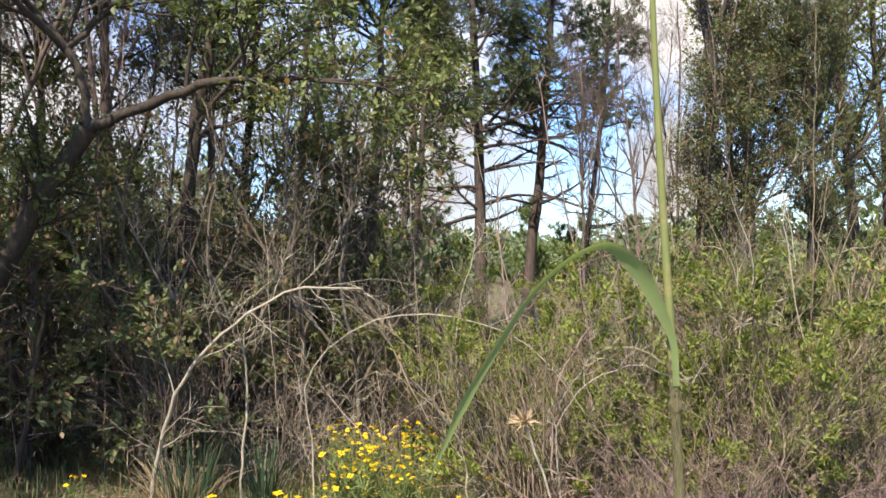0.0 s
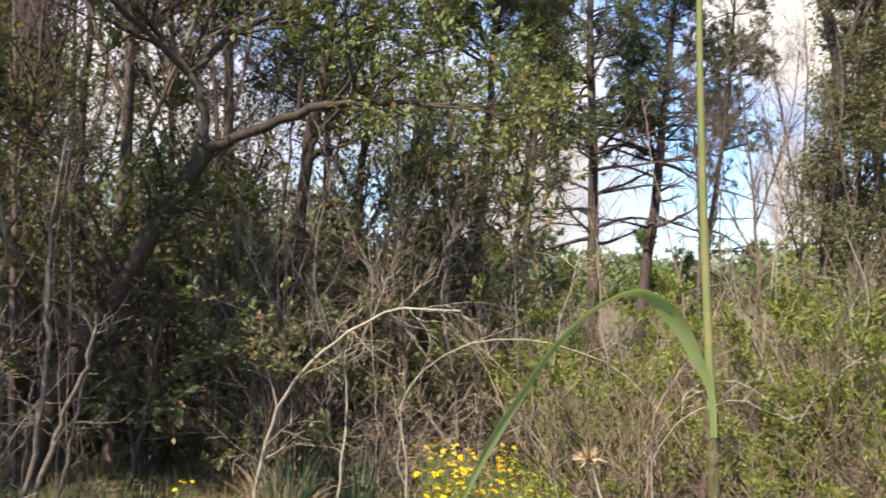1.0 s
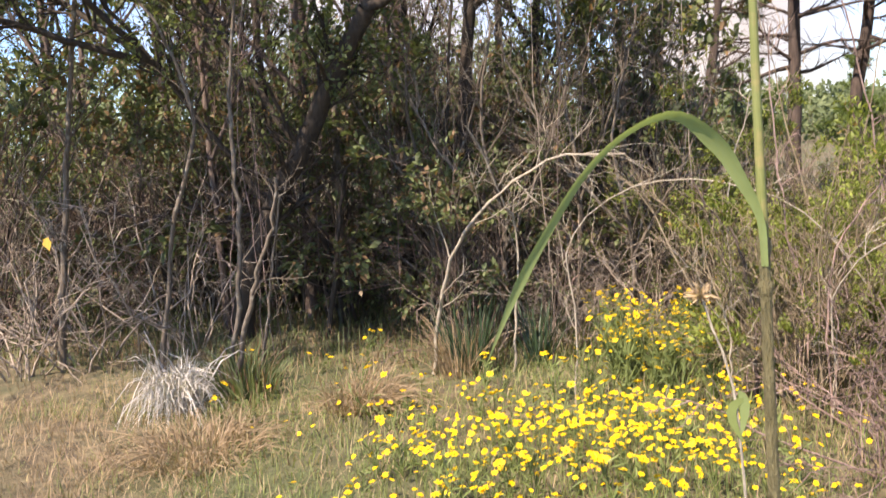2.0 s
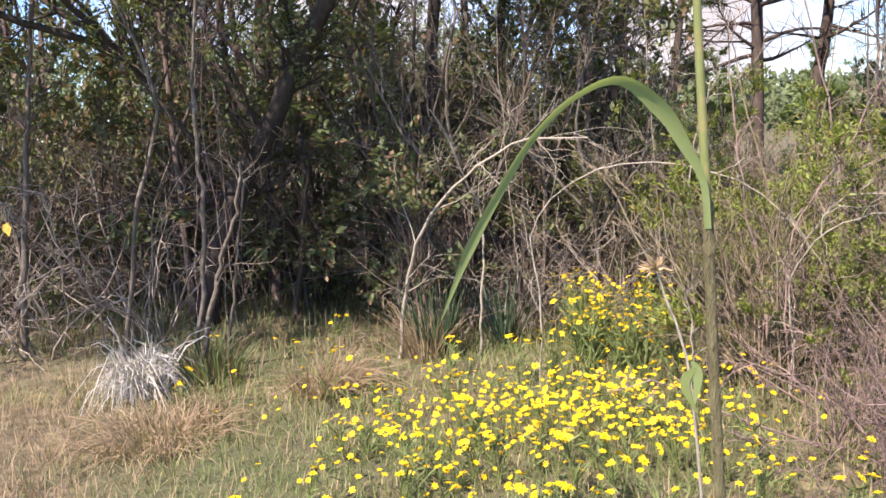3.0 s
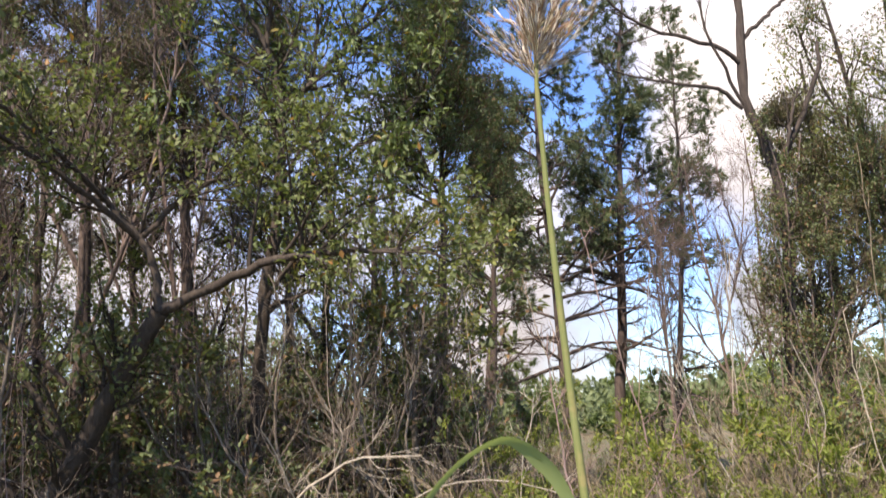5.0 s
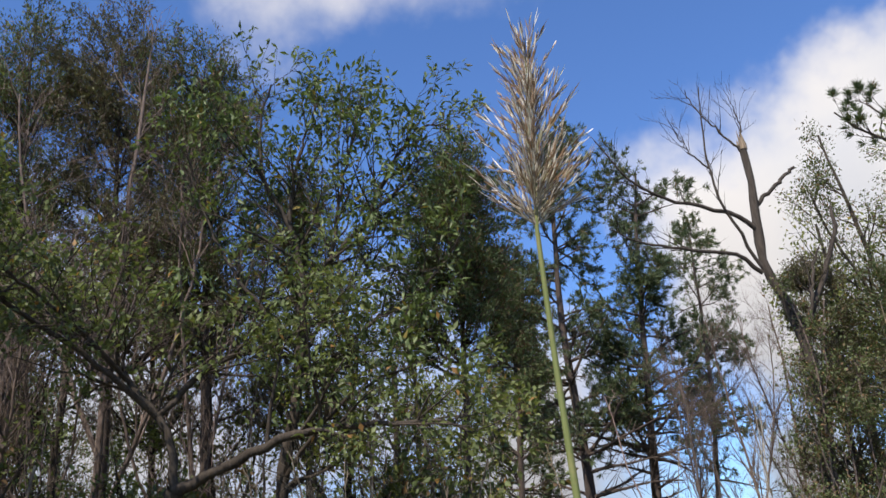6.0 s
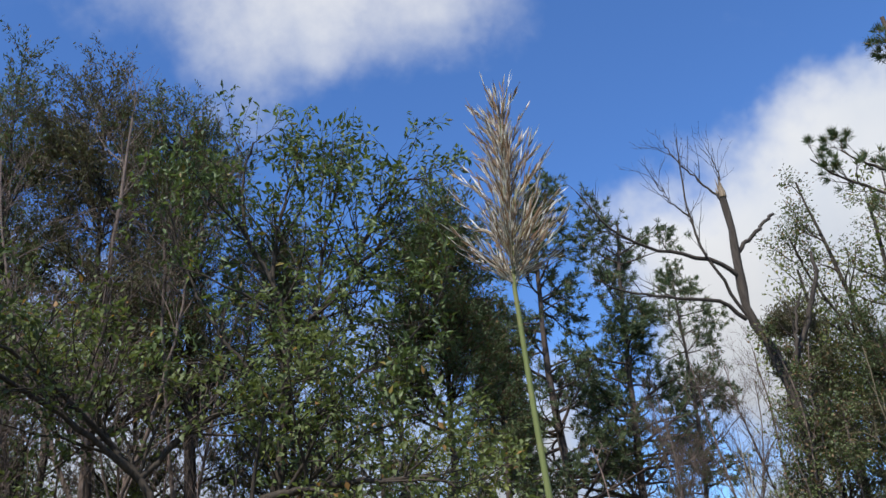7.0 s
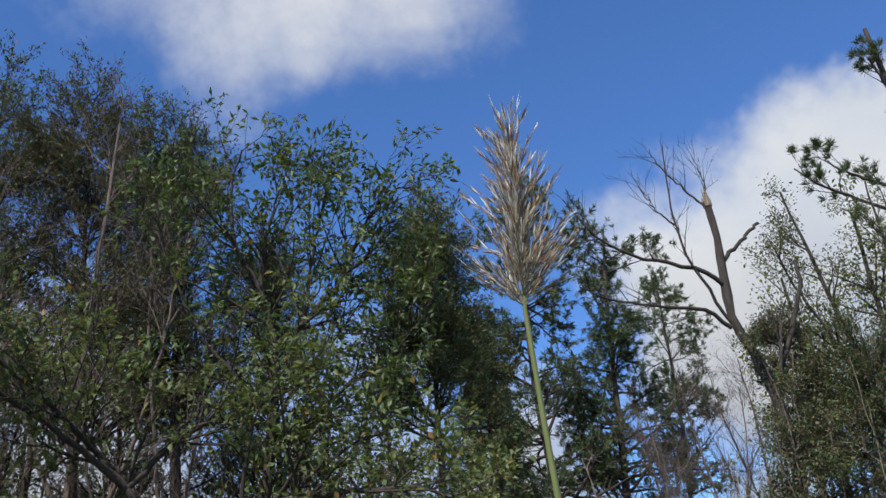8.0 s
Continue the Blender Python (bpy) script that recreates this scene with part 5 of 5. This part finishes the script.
flower_carpet()


# ---- dried seed-head plant ----
def seed_plant():
    rng = np.random.default_rng(701)
    c = np.array([0.228, 1.880, 1.182])
    pts = [(c[0] + 0.09, c[1] + 0.02, 0.0), (c[0] + 0.085, c[1] + 0.02, 0.5), (c[0] + 0.06, c[1], c[2] - 0.22), (c[0] + 0.02, c[1], c[2] - 0.07), tuple(c)]
    top = root("dried_flower", pts[0], "dried straw-coloured flower on a thin stem with a curled leaf", "flower")
    L = smooth_line(pts, 18)
    L[0, 2] -= 0.04
    g = Geo()
    g.tubes(L, np.linspace(0.0045, 0.0025, 18), 7)
    part("stem", g, M_CANE, top)
    g = Geo()
    n = 90
    a, b = rng.uniform(0, 6.28, n), rng.uniform(-0.35, 1.25, n)
    way = np.stack([np.cos(a) * np.cos(b), np.sin(a) * np.cos(b), np.sin(b)], 1)
    g.leaves(np.tile(c, (n, 1)), way, rng.normal(size=(n, 3)), rng.uniform(0.025, 0.042, n), np.full(n, 0.0035), 0.1, 0.25)
    part("seed_head", g, M_SEED, top, "spiky tan seed head")
    for dx, dz, col in ((0.0, -0.20, M_REED_LEAF), (0.015, -0.215, M_FLOWER_STEM)):
        g = Geo()
        s = np.linspace(0, 1, 7)
        P = np.stack([c[0] + 0.065 + dx + (0.012 if dx == 0 else -0.03) * np.sin(s * 3.0), c[1] - 0.004 + 0 * s, c[2] + dz + 0.005 - 0.10 * s + 0.02 * np.sin(s * 3.1)], -1)[None]
        g.ribbons(P, (0.020 * np.sin(np.pi * np.clip(s * 0.9 + 0.08, 0, 1)))[None], np.array([[0.15, 1.0, 0.1]]))
        part("leaf", g, col, top, "curled green leaf")


seed_plant()


# ---- tall plume grass in the foreground ----
def plume_grass():
    rng = np.random.default_rng(801)
    node, neck, tip = np.array([0.278, 1.13, 1.385]), np.array([0.276, 1.16, 2.030]), np.array([0.300, 1.17, 2.330])
    base = (0.30, 1.10, 0.0)
    top = root("plume_grass", base, "tall green reed stem with a feathery tan plume", "grass")
    low = smooth_line([(0.30, 1.10, -0.05), (0.294, 1.11, 0.6), tuple(node - [-0.004, 0.006, 0.3]), tuple(node)], 16)
    g = Geo()
    g.tubes(low, np.linspace(0.0082, 0.0066, 16), 14)
    part("lower_stem", g, M_SHEATH, top, "brownish sheathed lower stem")
    up = smooth_line([tuple(node), (0.274, 1.14, 1.60), (0.273, 1.15, 1.82), tuple(neck)], 20)
    g = Geo()
    g.tubes(up, np.linspace(0.0060, 0.0034, 20), 14)
    part("upper_stem", g, M_REED, top, "smooth yellow-green upper stem")
    for dz in (0.0, -0.05):
        g = Geo()
        p = node + np.array([-0.012, 0.02, 1.0]) * dz
        g.tubes(np.array([p + [0, 0, -0.010], p + [0, 0, -0.003], p + [0, 0, 0.004], p + [0, 0, 0.010]]), np.array([0.0066, 0.0090, 0.0086, 0.0062]), 14)
        part("node", g, M_SHEATH, top, "swollen brown stem joint")
    # the arching leaf, folded along its midrib
    off = np.array([(0.0, -0.008, -0.03), (-0.006, -0.014, 0.045), (-0.035, -0.022, 0.108), (-0.062, -0.03, 0.155), (-0.120, -0.045, 0.204), (-0.186, -0.055, 0.186), (-0.252, -0.06, 0.130), (-0.312, -0.06, 0.045), (-0.366, -0.055, -0.045), (-0.418, -0.05, -0.155)])
    k = 40
    L = smooth_line(node + off * [0.78, 1.0, 0.78], k)
    s = np.linspace(0, 1, k)
    W = np.interp(s, [0, 0.1, 0.2, 0.28, 0.36, 0.45, 0.55, 0.68, 0.82, 1.0], [0.008, 0.009, 0.017, 0.022, 0.016, 0.011, 0.011, 0.011, 0.013, 0.001])
    face = np.interp(s, [0, 0.2, 0.3, 0.42, 0.6, 0.8, 1.0], [0.2, 0.35, 0.5, 1.05, 0.8, 0.45, 0.3])
    T = np.gradient(L, axis=0)
    T /= np.linalg.norm(T, axis=1, keepdims=True)
    A = np.cross(T, np.array([0.0, 1.0, 0.0]))
    A /= np.linalg.norm(A, axis=1, keepdims=True)
    B = np.cross(A, T)
    S = A * np.cos(face)[:, None] + B * np.sin(face)[:, None]
    N = np.cross(T, S)
    V = np.stack([L + S * W[:, None] / 2 + N * W[:, None] * 0.16, L, L - S * W[:, None] / 2 + N * W[:, None] * 0.16], 1).reshape(-1, 3)
    i = (np.arange(k - 1) * 3)[:, None]
    g = Geo()
    g._push(V, np.concatenate([i + [0, 1, 4, 3], i + [1, 2, 5, 4]]))
    part("leaf", g, M_REED_LEAF, top, "long arching green leaf blade")
    # the plume: straight rays, widest low down, set with needle-like spikelets
    axis = smooth_line([tuple(neck), tuple(neck * 0.5 + tip * 0.5 + [0.002, 0, 0]), tuple(tip)], 16)
    g = Geo()
    g.tubes(axis, np.linspace(0.0032, 0.0008, 16), 8)
    plume = part("plume", g, M_REED, top, "feathery tan and silver seed plume")
    rays = [ramify(rng, axis[None], np.linspace(0.004, 0.0008, 16)[None], m, span, length, angle, 7, 0.02, 0.03, 0.4, 0.0006, 0.0) for m, span, length, angle in (
        (52, (0.0, 0.26), 0.096, 0.80), (66, (0.15, 0.62), 0.090, 0.58), (56, (0.55, 0.97), 0.070, 0.44))]
    P, R = (np.concatenate(rows) for rows in zip(*rays))
    g = Geo()
    g.tubes(P, R * 0.8, 4)
    part("plume_branches", g, M_CANE, plume, kind="stuff")
    for nm, mat, per, ln, wd in (("brown_spikelets", M_PLUME_BROWN, 10, 0.028, 0.0024), ("silver_spikelets", M_PLUME_SILVER, 6, 0.032, 0.0024)):
        g = Geo()
        pos, tan = leaf_sites(rng, P, per, (0.05, 1.0))
        m = len(pos)
        way = tan + rng.normal(0, 0.13, (m, 3)) + [0, 0, 0.12]
        g.leaves(pos, way, rng.normal(size=(m, 3)), ln * rng.uniform(0.6, 1.2, m), wd * rng.uniform(0.7, 1.2, m), 0.15, 0.03)
        part(nm, g, mat, plume, kind="stuff")


plume_grass()


# ---- stray leaves caught in the twigs ----
def stray_leaf(at, label, mat, size):
    top = root("dead_leaf", at, label, "leaf")
    g = Geo()
    p = np.array([at])
    g.leaves(np.repeat(p, 2, 0) + [[0, 0, 0], [0.01, 0.005, 0.0]], np.array([[0.2, -0.2, -1.0], [-0.5, -0.1, -0.8]]), np.array([[0.2, -1.0, 0.1], [0.0, -1.0, 0.2]]), np.array([size, size * 0.8]), np.array([size * 0.7, size * 0.6]))
    part("blade", g, mat, top)
    g = Geo()
    g.tubes(np.array([np.array(at) + [0.0, 0.0, 0.07], np.array(at) + [0.004, 0, 0.03], np.array(at)]), np.array([0.0015, 0.0012, 0.001]), 4)
    part("stalk", g, M_TWIG_GREY, top)


M_YELLOW_LEAF = foliage("yellow_dead_leaf", (0.55, 0.36, 0.06), (0.70, 0.48, 0.10), 0.5, 0.35)
stray_leaf((-3.46, 4.60, 1.11), "yellow leaf caught in grey twigs", M_YELLOW_LEAF, 0.085)
stray_leaf((-2.01, 6.00, 0.49), "small pale dead leaf hanging in the shade", M_STRAW, 0.045)
